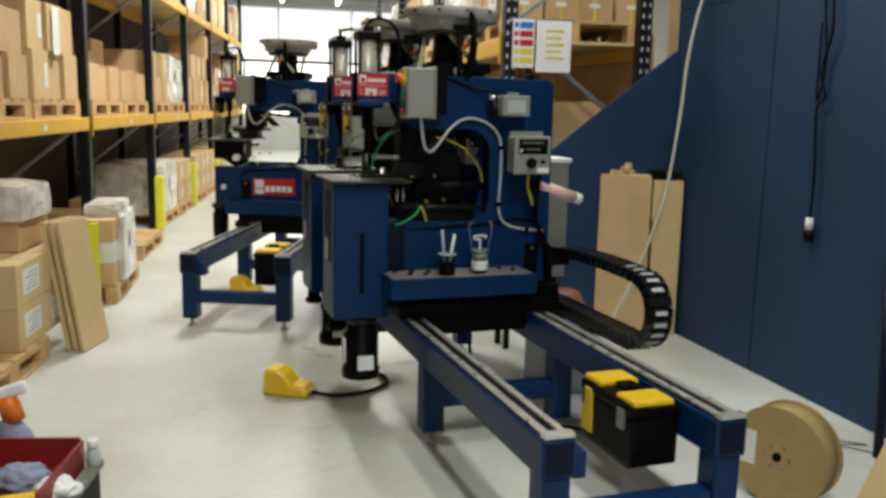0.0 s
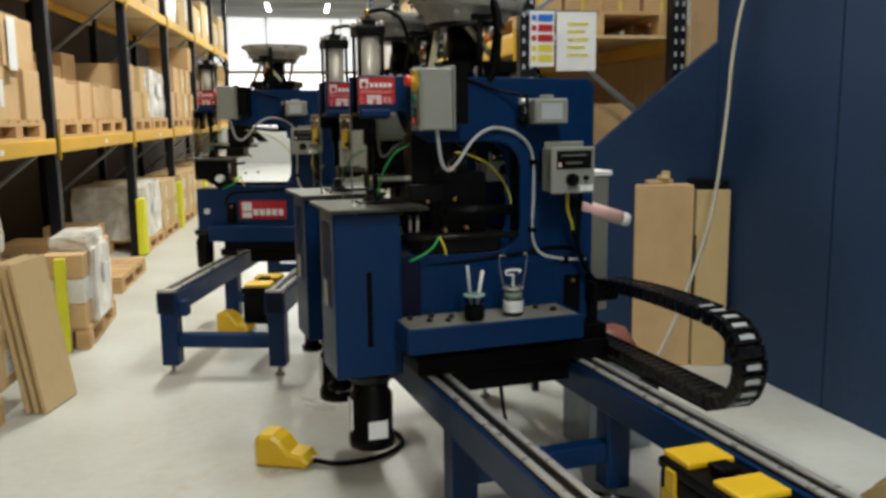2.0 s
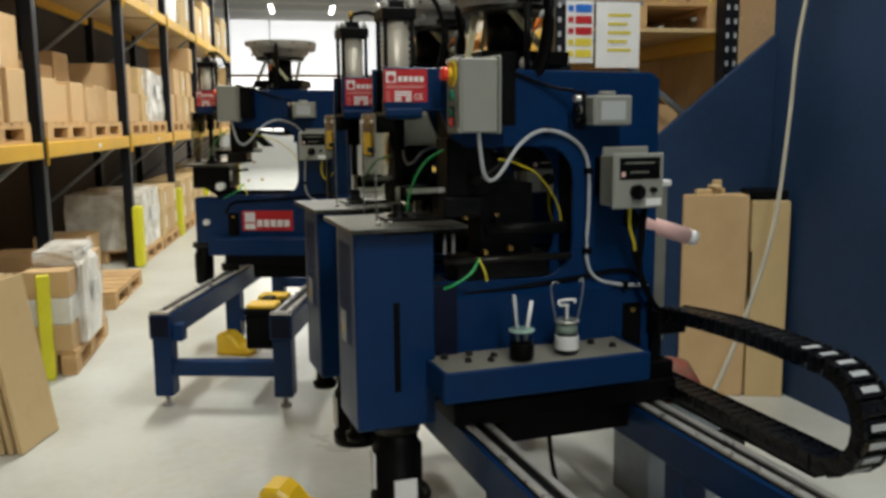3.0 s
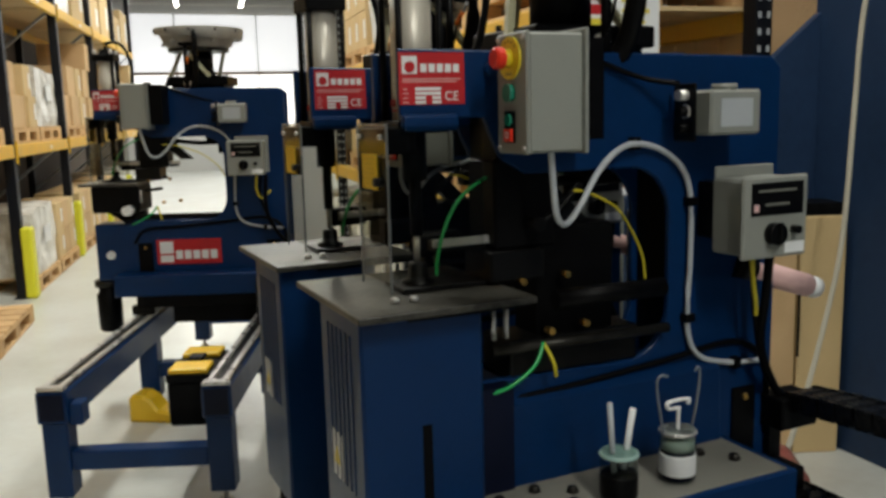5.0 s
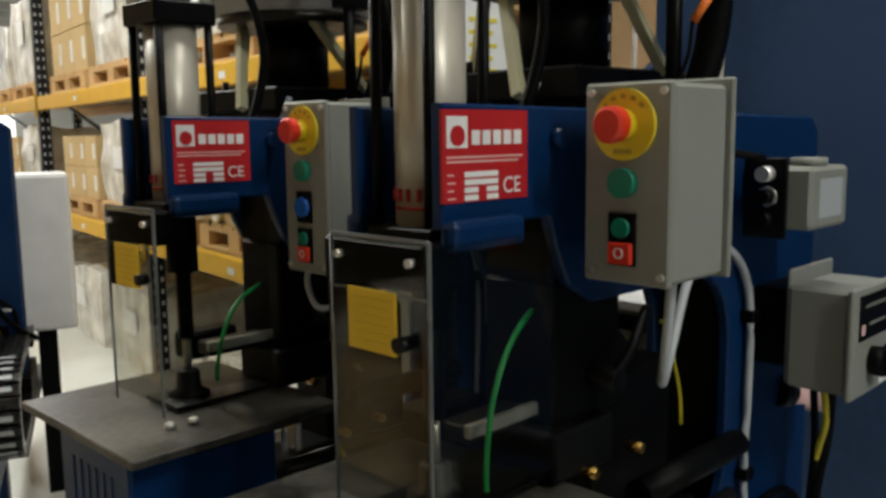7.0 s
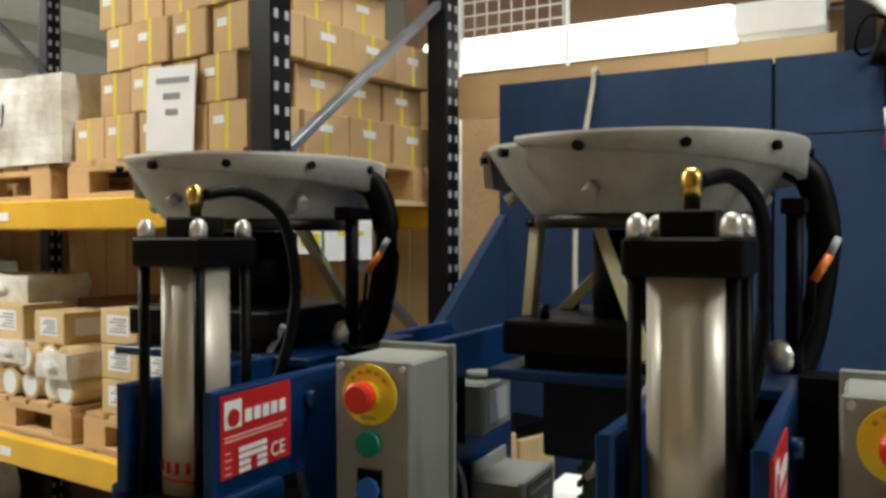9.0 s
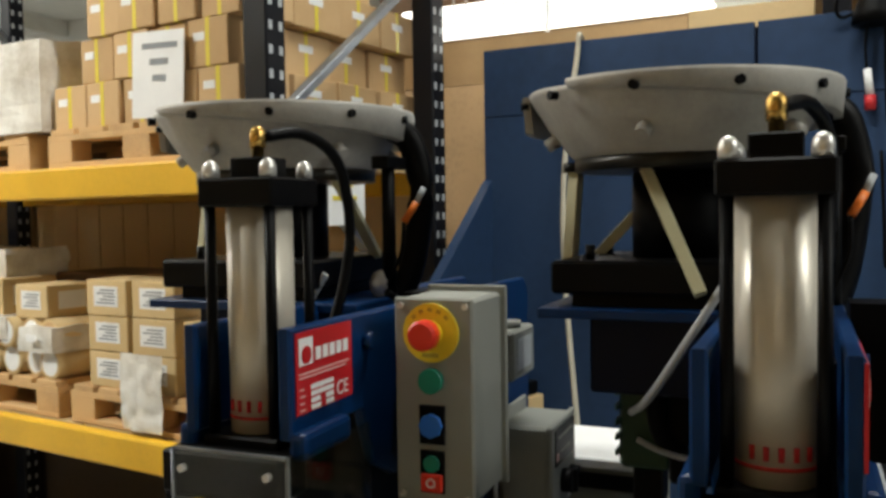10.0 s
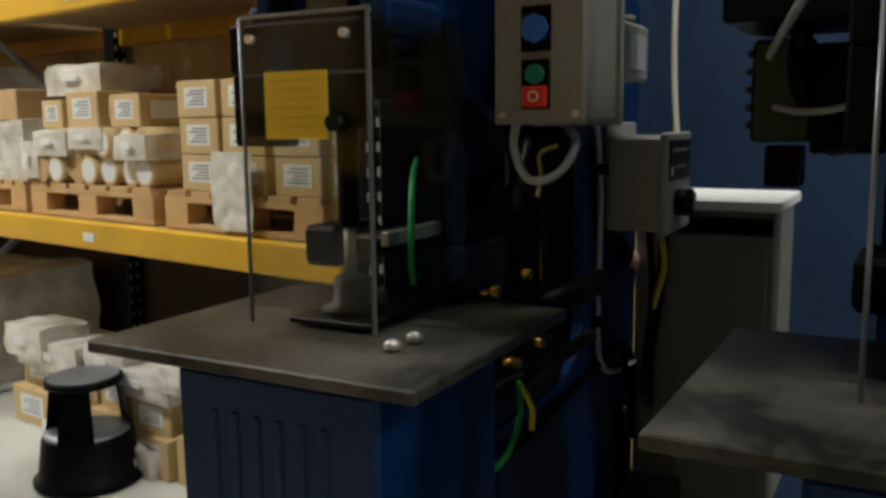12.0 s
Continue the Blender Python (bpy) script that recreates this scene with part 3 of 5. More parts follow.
    if not bare:
        part("drive_rod", rod((0.12, -0.10, 1.055), (0.58, -0.10, 1.048), 0.012, 12), OILY, t)
    if not bare:
        part("gear_case", box(0.18, 0.52, -0.07, 0.06, 0.975, 1.06, 0.008), BLACKSTEEL, t)
    for x in (0.125, 0.155):
        part("pin", rod((x, -0.10, 1.08), (x, -0.10, 1.145), 0.006, 10), STEEL, t)
    for x, z in ((0.20, 1.195), (0.31, 1.20), (0.36, 1.085), (0.27, 1.078)):
        part("brass_bush", rod((x, -0.10, z), (x, -0.075, z), 0.008, 12), BRASS, t)
    part("green_air_tube", hose([(0.15, -0.005, 1.372), (0.10, -0.03, 1.362), (0.06, -0.05, 1.34), (0.03, -0.066, 1.30), (0.012, -0.076, 1.255), (0.010, -0.08, 1.235)] if extra else [(0.20, -0.02, 1.428), (0.13, -0.035, 1.406), (0.075, -0.05, 1.372), (0.035, -0.062, 1.315), (0.012, -0.074, 1.255), (0.008, -0.078, 1.225)], 0.0038), GREENTUBE, t, "bright green air tube")
    part("green_air_tube", hose([(0.24, -0.11, 1.06), (0.21, -0.125, 1.02), (0.15, -0.13, 0.985), (0.10, -0.11, 0.965)], 0.0045), GREENTUBE, t)
    part("yellow_air_tube", hose([(0.24, -0.11, 1.06), (0.255, -0.125, 1.02), (0.265, -0.12, 0.985)], 0.0045), YELLOWTUBE, t)
    part("valve", box(0.49, 0.60, 0.175, 0.258, 1.385, 1.53, 0.006), DARKGREEN, t, "dark green gearbox body")
    part("valve_adapter", box(0.475, 0.60, 0.080, 0.176, 1.37, 1.52, 0.005), BLACK, t)
    for z in (1.405, 1.43, 1.455, 1.48, 1.505):
        part("valve_fin", box(0.487, 0.603, 0.258, 0.264, z, z + 0.010, 0.001), DARKGREEN, t)
    part("black_pipe", hose([(0.42, 0.11, 1.66), (0.43, 0.15, 1.60), (0.45, 0.19, 1.52), (0.46, 0.185, 1.45), (0.475, 0.15, 1.42)], 0.014), BLACK, t)
    part("grey_tube", hose([(0.485, 0.225, 1.435), (0.46, 0.19, 1.428), (0.42, 0.14, 1.43), (0.38, 0.09, 1.445)], 0.005), HOSE, t)
    part("valve_foot", box(0.515, 0.575, 0.19, 0.24, 1.32, 1.38, 0.003), BLACK, t)
    part("valve_hose", hose([(0.40, 0.22, 1.50), (0.31, 0.185, 1.535), (0.282, 0.15, 1.585), (0.283, 0.09, 1.682), (0.285, 0.07, 1.715)], 0.006), HOSE, t)
    part("valve_elbow", hose([(0.60, 0.16, 1.42), (0.48, 0.15, 1.38), (0.30, 0.10, 1.40), (0.18, 0.06, 1.46)], 0.012), BLACK, t)
    # clear guard with notice
    g = part("guard", box(-0.122, -0.118, -0.140, 0.022, 1.225, 1.536), CLEAR, t, "clear polycarbonate front guard")
    part("side_guard", box(-0.118, 0.085, -0.142, -0.138, 1.235, 1.532), CLEAR, g)
    part("guard_edge", box(-0.1230, -0.1180, -0.1430, -0.1385, 1.205, 1.538, 0.001), EDGE, g)
    part("guard_edge", rod((-0.121, 0.022, 1.205), (-0.121, 0.022, 1.536), 0.0022, 8), BRACE, g)
    part("guard_rim", box(-0.1225, -0.1175, -0.138, 0.02, 1.5345, 1.538), BRACE, g)
    part("guard_rim", box(-0.1225, -0.1175, -0.138, 0.02, 1.474, 1.476), EDGE, g)
    part("mount_block", box(-0.115, -0.052, -0.125, 0.045, 1.478, 1.53, 0.003), BLACK, g)
    part("mount_arm", box(-0.112, -0.09, -0.03, 0.045, 1.40, 1.478, 0.003), BLACK, g)
    for y in (-0.115, 0.006):
        part("guard_screw", rod((-0.128, y, 1.513), (-0.12, y, 1.513), 0.005, 8), STEEL, g)
    part("guard_knob", rod((-0.136, -0.105, 1.425), (-0.118, -0.105, 1.425), 0.009, 10), BLACKSTEEL, g)
    g.matrix_basis = pose(0.023, 0.045, -0.005)
    note = part("notice", box(-0.1255, -0.1225, -0.077, 0.003, 1.410, 1.480), NOTICE, g, "yellow notice sheet with lines")
    note.matrix_basis = pose(0, -0.015, -0.002)
    for k in range(6):
        part("notice_line", box(-0.1262, -0.1254, -0.070 + 0.004 * (k % 2), -0.006 - 0.008 * (k % 3), 1.470 - k * 0.0095, 1.4715 - k * 0.0095), NOTELINE, note)
    for x, y in ((-0.10, -0.118), (-0.062, -0.122)):
        part("table_bolt", lathe([(0.009, 0), (0.009, 0.007), (0.004, 0.010)], 8, (x, y, 1.19)), STEEL, t)
    # pedestal with table plate and drive motor
    if bare:
        part("table_plate", box(-0.145, 0.155, -0.165, 0.165, 1.174, 1.188, 0.002), TABLESTEEL, t, "small dark steel table plate")
        part("table_bracket", box(-0.10, 0.15, -0.12, 0.12, 1.03, 1.174, 0.012), BLACK, t)
        part("bracket_rib", prism([(-0.06, 1.03), (0.15, 1.03), (0.15, 0.90)], "y", -0.03, 0.03), BLACK, t)
        part("adjuster_knob", rod((0.10, -0.185, 1.045), (0.10, -0.12, 1.045), 0.026, 16), WHITE, t, "white adjuster knob")
        part("lower_block", box(-0.11, 0.11, -0.078, 0.078, 0.66, 0.965, 0.010), PAINT, t)
        part("white_cap", rod((-0.03, -0.10, 0.80), (-0.03, -0.078, 0.80), 0.022, 14), WHITE, t)
        mo = part("drive_motor", lathe([(0.05, 0), (0.062, 0.01), (0.064, 0.20), (0.05, 0.22), (0.05, 0.29)], 24, (-0.09, 0.0, 0.37)), BLACK, t, "black drive motor beside the machine foot")
        part("motor_collar", rod((-0.09, 0, 0.62), (-0.09, 0, 0.655), 0.07, 20), OILY, mo)
        part("front_ledge", box(0.01, 0.78, -0.21, -0.078, 0.592, 0.705, 0.006), PAINT, t)
        for x in (0.215, 0.86):
            part("riser", box(x - 0.14, x - 0.02, -0.15, 0.15, 0.482, 0.532, 0.003), BLACKSTEEL, t)
        part("throat_bar", box(0.10, 0.60, -0.05, -0.03, 0.985, 1.012, 0.002), BLACKSTEEL, t)
        for x, z, l in ((0.19, 1.20, 0.10), (0.22, 1.26, 0.08), (0.17, 1.14, 0.09)):
            part("feed_finger", rod((x, -0.06, z), (x + l, -0.06, z + 0.01), 0.009, 10), OILY, t)
    else:
        p = part("pedestal", box(-0.188, 0.072, -0.155, 0.097, 0.535, 1.170, 0.006), PAINT, t, "blue sheet steel pedestal")
        part("table_plate", box(-0.207, 0.168, -0.207, 0.209, 1.174, 1.188, 0.002), TABLESTEEL, t, "worn dark steel table plate")
        part("plate_rib", box(-0.10, 0.16, -0.19, 0.19, 1.165, 1.177), BLACK, t)
        part("slot", box(-0.066, -0.045, -0.1565, -0.150, 0.655, 0.945), BLACK, p)
        for k in range(6):
            part("vent_louvre", box(-0.1905, -0.186, -0.10 + k * 0.028, -0.090 + k * 0.028, 0.80, 1.13, 0.002), PAINT, p)
        part("warning_label", box(-0.1895, -0.1875, -0.02, 0.05, 0.80, 0.90), WHITE, p)
        part("label_triangle", prism([(-0.005, 0.83), (0.035, 0.83), (0.015, 0.87)], "x", -0.1905, -0.1893), YELLOWDISC, p)
        part("base_foot", lathe([(0.045, 0), (0.05, 0.02), (0.035, 0.03), (0.03, 0.10)], 20, (-0.135, 0.045, 0.44)), BLACK, p)
        mo = part("drive_motor", lathe([(0.06, 0), (0.09, 0.01), (0.092, 0.05), (0.084, 0.055), (0.084, 0.22), (0.07, 0.24), (0.07, 0.325)], 28, (-0.03, -0.04, 0.215)), BLACK, t, "black drive motor under the pedestal")
        part("motor_collar", rod((-0.03, -0.04, 0.49), (-0.03, -0.04, 0.536), 0.078, 24), OILY, mo)
        part("motor_label", box(-0.065, 0.012, -0.131, -0.126, 0.275, 0.345), WHITE, mo)
        part("motor_label", box(-0.118, -0.112, -0.07, -0.01, 0.30, 0.42), WHITE, mo)
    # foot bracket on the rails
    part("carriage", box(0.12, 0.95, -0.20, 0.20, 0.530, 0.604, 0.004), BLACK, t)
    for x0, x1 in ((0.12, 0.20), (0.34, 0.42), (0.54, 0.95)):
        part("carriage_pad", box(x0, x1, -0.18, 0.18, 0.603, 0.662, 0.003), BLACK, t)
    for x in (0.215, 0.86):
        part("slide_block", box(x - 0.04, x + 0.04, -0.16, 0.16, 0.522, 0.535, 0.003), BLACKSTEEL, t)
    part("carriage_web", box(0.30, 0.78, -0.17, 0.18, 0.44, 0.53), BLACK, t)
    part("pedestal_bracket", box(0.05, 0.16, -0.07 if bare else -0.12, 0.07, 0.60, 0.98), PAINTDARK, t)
    for x0 in (0.115, 0.80):
        part("bolt_pad", box(x0, x0 + 0.075, -0.085, -0.078, 0.665, 0.86, 0.002), BLACK, t)
        part("brass_stud", rod((x0 + 0.037, -0.092, 0.835), (x0 + 0.037, -0.084, 0.835), 0.008, 10), BRASS, t)
    if extra:
        gb.matrix_basis = pose(0, 0.05, 0)
        so.matrix_basis = pose(0, 0.056, 0)
    if sign_low:
        s2 = part("long_plate", box(0.212, 0.555, -0.083, -0.078, 0.742, 0.875), RED, t, "long red plate with white bars")
        part("emblem", box(0.230, 0.300, -0.0845, -0.0825, 0.800, 0.865), WHITE, s2)
        for k in range(5):
            part("brand_bar", box(0.312 + k * 0.046, 0.348 + k * 0.046, -0.0845, -0.0825, 0.768, 0.815), WHITE, s2)
        part("text_bar", box(0.230, 0.300, -0.0845, -0.0825, 0.752, 0.790), WHITE, s2)
    elif not extra:
        sh = part("shelf", box(0.045, 0.755, -0.315, -0.078, 0.738, 0.750, 0.002), DUSTY, t, "dusty steel shelf on the machine foot")
        part("foot_casting", prism([(-0.079, 0.95), (-0.079, 0.751), (-0.112, 0.751), (-0.105, 0.93)], "x", 0.10, 0.74, bev=0.004), PAINT, t)
        part("shelf_lip", box(0.040, 0.760, -0.330, -0.314, 0.655, 0.752, 0.004), PAINT, sh)
        for x in (0.04, 0.744):
            part("shelf_side", box(x, x + 0.016, -0.314, -0.078, 0.660, 0.751, 0.002), PAINT, sh)
        for x, y in ((0.10, -0.16), (0.16, -0.22), (0.19, -0.15), (0.23, -0.24), (0.26, -0.19), (0.63, -0.16), (0.68, -0.22)):
            part("swarf_nut", lathe([(0.013, 0), (0.014, 0.006), (0.009, 0.014), (0.004, 0.015)], 6, (x, y, 0.750)), OILY, sh)
    return t


def bowl_feeder(m, label):
    t = thing("bowl_feeder", m, label, "bowl feeder", "bowl feeders on the machines")
    c = (0.345, 0.140)

    def lip(a, z):
        return 1.0 + (0.035 * math.sin(a + 0.6) if z > 0.05 else 0.0)

    def dent(a, z):
        d = (a - radians(140) + math.pi) % (2 * math.pi) - math.pi
        return lip(a, z) * (1.0 - (0.05 * math.exp(-(d / 0.10) ** 2) if z > 0.09 else 0.0))

    rim = pose(c[0] * 0.03, c[1] * 0.03, 0.03 * 1.885 - 0.006) @ Matrix.Scale(0.97, 4)
    bowl = part("bowl", lathe([(0.125, 0.0), (0.152, 0.006), (0.160, 0.012), (0.190, 0.055), (0.215, 0.096), (0.218, 0.104), (0.210, 0.104), (0.185, 0.06), (0.15, 0.03), (0.02, 0.022)], 72, (c[0], c[1], 1.885), wobble=dent), ALU, t, "cast aluminium vibratory bowl")
    # the spiral band grows taller along its way round the rim
    bm = bmesh.new()
    rings = []
    for i in range(57):
        k = i / 56
        a = radians(146 + 322 * k)
        zl, zh = 1.980 - 0.048 * min(1.0, k * 2.2), 1.994 - 0.006 * k
        r = 0.220 * (1 + 0.028 * math.sin(a + 0.6)) + 0.004 * min(1.0, k * 6)
        rings.append([bm.verts.new((c[0] + q * math.cos(a), c[1] + q * math.sin(a), z)) for q, z in ((r - 0.012, zl), (r, zl + 0.002), (r + 0.005, zh - 0.004), (r + 0.003, zh), (r - 0.006, zh))])
    for p, q in zip(rings, rings[1:]):
        for i in range(5):
            f = bm.faces.new((p[i], p[(i + 1) % 5], q[(i + 1) % 5], q[i]))
            f.smooth = i in (1, 4)
    bm.faces.new(rings[0])
    bm.faces.new(list(reversed(rings[-1])))
    bowl.matrix_basis = rim
    part("bowl_track", bm, ALU, bowl, "spiral rim track")
    part("inner_cone", lathe([(0.10, 0.0), (0.09, 0.02), (0.03, 0.035), (0.01, 0.036)], 32, (c[0], c[1], 1.905)), ALU, bowl)
    for k in range(11):
        a = radians(33 * k + 8)
        r = 0.226 * (1 + 0.02 * math.sin(a + 0.6))
        d = Vector((math.cos(a), math.sin(a), 0))
        part("rim_bolt", rod(Vector((*c, 1.974)) + d * (r - 0.006), Vector((*c, 1.974)) + d * (r + 0.006), 0.0065, 8), BLACK, bowl)
        if k % 2:
            q = Vector((*c, 1.925)) + d * 0.188
            part("cast_lug", rod(q - d * 0.01, q + d * 0.008 + Vector((0, 0, -0.012)), 0.010, 8), ALU, bowl)
    part("drive_plate", rod((*c, 1.868), (*c, 1.888), 0.150, 32), OILY, t)
    part("drive_core", rod((*c, 1.745), (*c, 1.866), 0.068, 28), BLACK, t)
    for at, rt, al, rl in ((160, 0.105, 196, 0.165), (95, 0.150, 102, 0.158), (250, 0.125, 300, 0.150), (10, 0.125, 65, 0.150)):
        top = Vector((c[0] + rt * math.cos(radians(at)), c[1] + rt * math.sin(radians(at)), 1.876))
        low = Vector((c[0] + rl * math.cos(radians(al)), c[1] + rl * math.sin(radians(al)), 1.705 if at == 160 else 1.742))
        d = low - top
        side = d.cross(Vector((0.35, 1.0, 0)) if at == 95 else Vector((1.0, 0.2, 0))).normalized()
        q = Matrix((side.cross(d).normalized(), side, d.normalized())).transposed().to_4x4()
        sp = part("leaf_spring", box(-0.009, 0.009, -0.008, 0.008, -d.length / 2, d.length / 2, 0.001), CREAM, t, "cream fibre leaf spring")
        sp.matrix_basis = Matrix.Translation((top + low) / 2) @ q
        part("spring_clamp", rod(top + Vector((0, 0, -0.006)), top + Vector((0, 0, 0.008)), 0.020, 10), BLACKSTEEL, t)
    part("base_block", box(c[0] - 0.14, c[0] + 0.16, c[1] - 0.13, c[1] + 0.155, 1.700, 1.745, 0.004), BLACK, t)
    part("base_foot", box(c[0] - 0.12, c[0] + 0.14, c[1] - 0.11, c[1] + 0.13, 1.682, 1.700), BLACK, t)
    part("base_plate", box(0.19, 0.52, -0.07, 0.31, 1.668, 1.682, 0.002), PAINT, t, "blue mounting plate")
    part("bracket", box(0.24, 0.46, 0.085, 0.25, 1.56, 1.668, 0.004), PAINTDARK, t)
    for x, y in ((0.25, 0.25), (0.44, 0.03), (0.42, 0.26)):
        part("stud", rod((x, y, 1.745), (x, y, 1.765), 0.007, 8), BLACKSTEEL, t)
    part("outlet_chute", hose([(c[0] + 0.02, c[1] - 0.19, 1.955), (c[0] + 0.03, c[1] - 0.218, 1.93), (c[0] + 0.035, c[1] - 0.232, 1.86), (c[0] + 0.03, c[1] - 0.225, 1.76), (c[0] + 0.01, c[1] - 0.205, 1.68), (c[0] - 0.04, c[1] - 0.18, 1.645)], 0.022, 8, 6, flat=0.6), BLACK, t, "curved black outlet chute")
    post = part("sensor_post", rod((c[0] - 0.02, c[1] - 0.20, 1.665), (c[0] - 0.02, c[1] - 0.20, 1.895), 0.011, 10), BLACK, t)
    part("post_head", box(c[0] - 0.05, c[0] + 0.02, c[1] - 0.215, c[1] - 0.185, 1.885, 1.905, 0.002), BLACK, post)
    part("sensor", rod((c[0] - 0.01, c[1] - 0.222, 1.80), (c[0] + 0.0, c[1] - 0.240, 1.832), 0.006, 8), ORANGE, post, "orange tipped sensor")
    part("sensor_tip", rod((c[0] + 0.0, c[1] - 0.240, 1.832), (c[0] + 0.008, c[1] - 0.250, 1.855), 0.005, 8), HOSE, post)
    part("sensor_wire", hose([(c[0] - 0.01, c[1] - 0.222, 1.80), (c[0] - 0.02, c[1] - 0.22, 1.75), (c[0] - 0.03, c[1] - 0.20, 1.70)], 0.003), BLACK, post)
    part("regulator", lathe([(0.010, 0), (0.018, 0.010), (0.020, 0.026), (0.013, 0.040), (0.003, 0.044)], 18, (0.325, -0.045, 1.680)), STEEL, t, "bright round regulator")
    part("regulator_stem", rod((0.325, -0.045, 1.64), (0.325, -0.045, 1.685), 0.008, 10), BLACKSTEEL, t)
    return t


OFF = pose(0.0034, 0.617, 0.0, 0, 0, 0.81)
M1 = riveting_machine(STAND, 1.471, False, "blue riveting machine with grey push-button box, on rails")
M2 = riveting_machine(STAND @ OFF, 1.417, True, "blue riveting machine with a blue button on its box")
M3 = riveting_machine(HEAD3, 1.467, False, "blue riveting machine beside the far racking", sign_low=True, bare=True)
for m, dx, dy, dz, size in ((STAND, 0.083, 0.002, -0.138, 1.075), (STAND @ OFF, 0.04, 0.066, -0.112, 1.06), (HEAD3, 0.079, 0.0145, -0.138, 1.075)):
    bowl_feeder(m @ pose(dx, dy, dz) @ Matrix.Scale(size, 4), "grey cast bowl feeder on sprung black base above machine")


# ---------------------------------------------------------------- things on and round the machines
def cable_chain(m):
    t = thing("cable_chain", m, "black plastic cable chain looped over the rail stand", "cable chain")
    way = [(0.25 - 0.045 * i, 0.590) for i in range(26)]
    way += [(-0.90 + 0.14 * math.cos(radians(a)), 0.730 + 0.14 * math.sin(radians(a))) for a in range(-105, -271, -18)]
    way += [(-0.88 + 0.05 * i, 0.872 + 0.012 * math.sin(i / 18 * math.pi) - 0.00012 * i * i) for i in range(1, 16)]
    body = box(-0.045, 0.045, -0.020, 0.020, -0.020, 0.022, 0.004)
    box(-0.052, -0.042, -0.024, 0.020, -0.024, 0.025, 0, body)
    box(0.042, 0.052, -0.024, 0.020, -0.024, 0.025, 0, body)
    link = mesh_of("link", body, CHAIN)
    # pale strip that paints the glint of glossy plastic on a link
    bar = mesh_of("glint_bar", box(-0.028, 0.028, -0.009, 0.009, 0.021, 0.0245, 0.001), HOSE)
    for k, (a, b) in enumerate(zip(way, way[1:])):
        ang = math.degrees(math.atan2(b[1] - a[1], b[0] - a[0]))
        at = pose(0.975, (a[0] + b[0]) / 2, (a[1] + b[1]) / 2, ang)
        piece("link", link, t, at)
        # painted glints only round the bend
        if 26 <= k <= 36 and k != 31:
            piece("glint_bar", bar, t, at)
    tray = part("chain_tray", box(0.922, 1.03, -0.90, 0.25, 0.553, 0.563), BLACKSTEEL, t)
    part("tray_wall", box(1.026, 1.03, -0.90, 0.25, 0.563, 0.588), BLACKSTEEL, tray)
    part("tray_arm", box(0.90, 0.93, -0.6, -0.5, 0.47, 0.555), BLACKSTEEL, t)
    part("end_bracket", box(0.90, 1.02, -0.15, -0.06, 0.78, 0.86, 0.004), BLACK, t)
    part("end_arm", box(0.91, 0.95, -0.10, -0.05, 0.66, 0.79), BLACK, t)
    return t


CC = cable_chain(STAND @ pose(0, 0, -0.03))
copy_thing(CC, STAND3 @ pose(0, 0, -0.03))


def tool_case(m):
    t = thing("toolbox", m, "black toolbox with yellow lid organisers and latches", "toolbox", "toolboxes on the stands")
    body = part("body", box(0.605, 0.797, -1.48, -1.10, 0.27, 0.455, 0.012), BLACK, t)
    part("top", box(0.600, 0.798, -1.485, -1.095, 0.455, 0.492, 0.010), BLACK, t)
    part("yellow_lid", box(0.612, 0.778, -1.475, -1.345, 0.492, 0.515, 0.008), YELLOW, t, "yellow organiser lid")
    part("yellow_lid", box(0.612, 0.778, -1.235, -1.105, 0.492, 0.515, 0.008), YELLOW, t, "yellow organiser lid")
    h = part("handle", box(0.66, 0.73, -1.325, -1.255, 0.505, 0.525, 0.008), BLACK, t)
    for y in (-1.325, -1.262):
        part("handle_post", box(0.68, 0.71, y, y + 0.008, 0.488, 0.51), BLACK, h)
    for y in (-1.41, -1.17):
        part("latch", box(0.594, 0.606, y - 0.025, y + 0.025, 0.40, 0.475, 0.003), BRACE if y < -1.3 else YELLOW, t)
    part("side_panel", box(0.598, 0.607, -1.20, -1.12, 0.30, 0.40, 0.003), YELLOW, body)
    return t


TC = tool_case(STAND)
copy_thing(TC, STAND3)


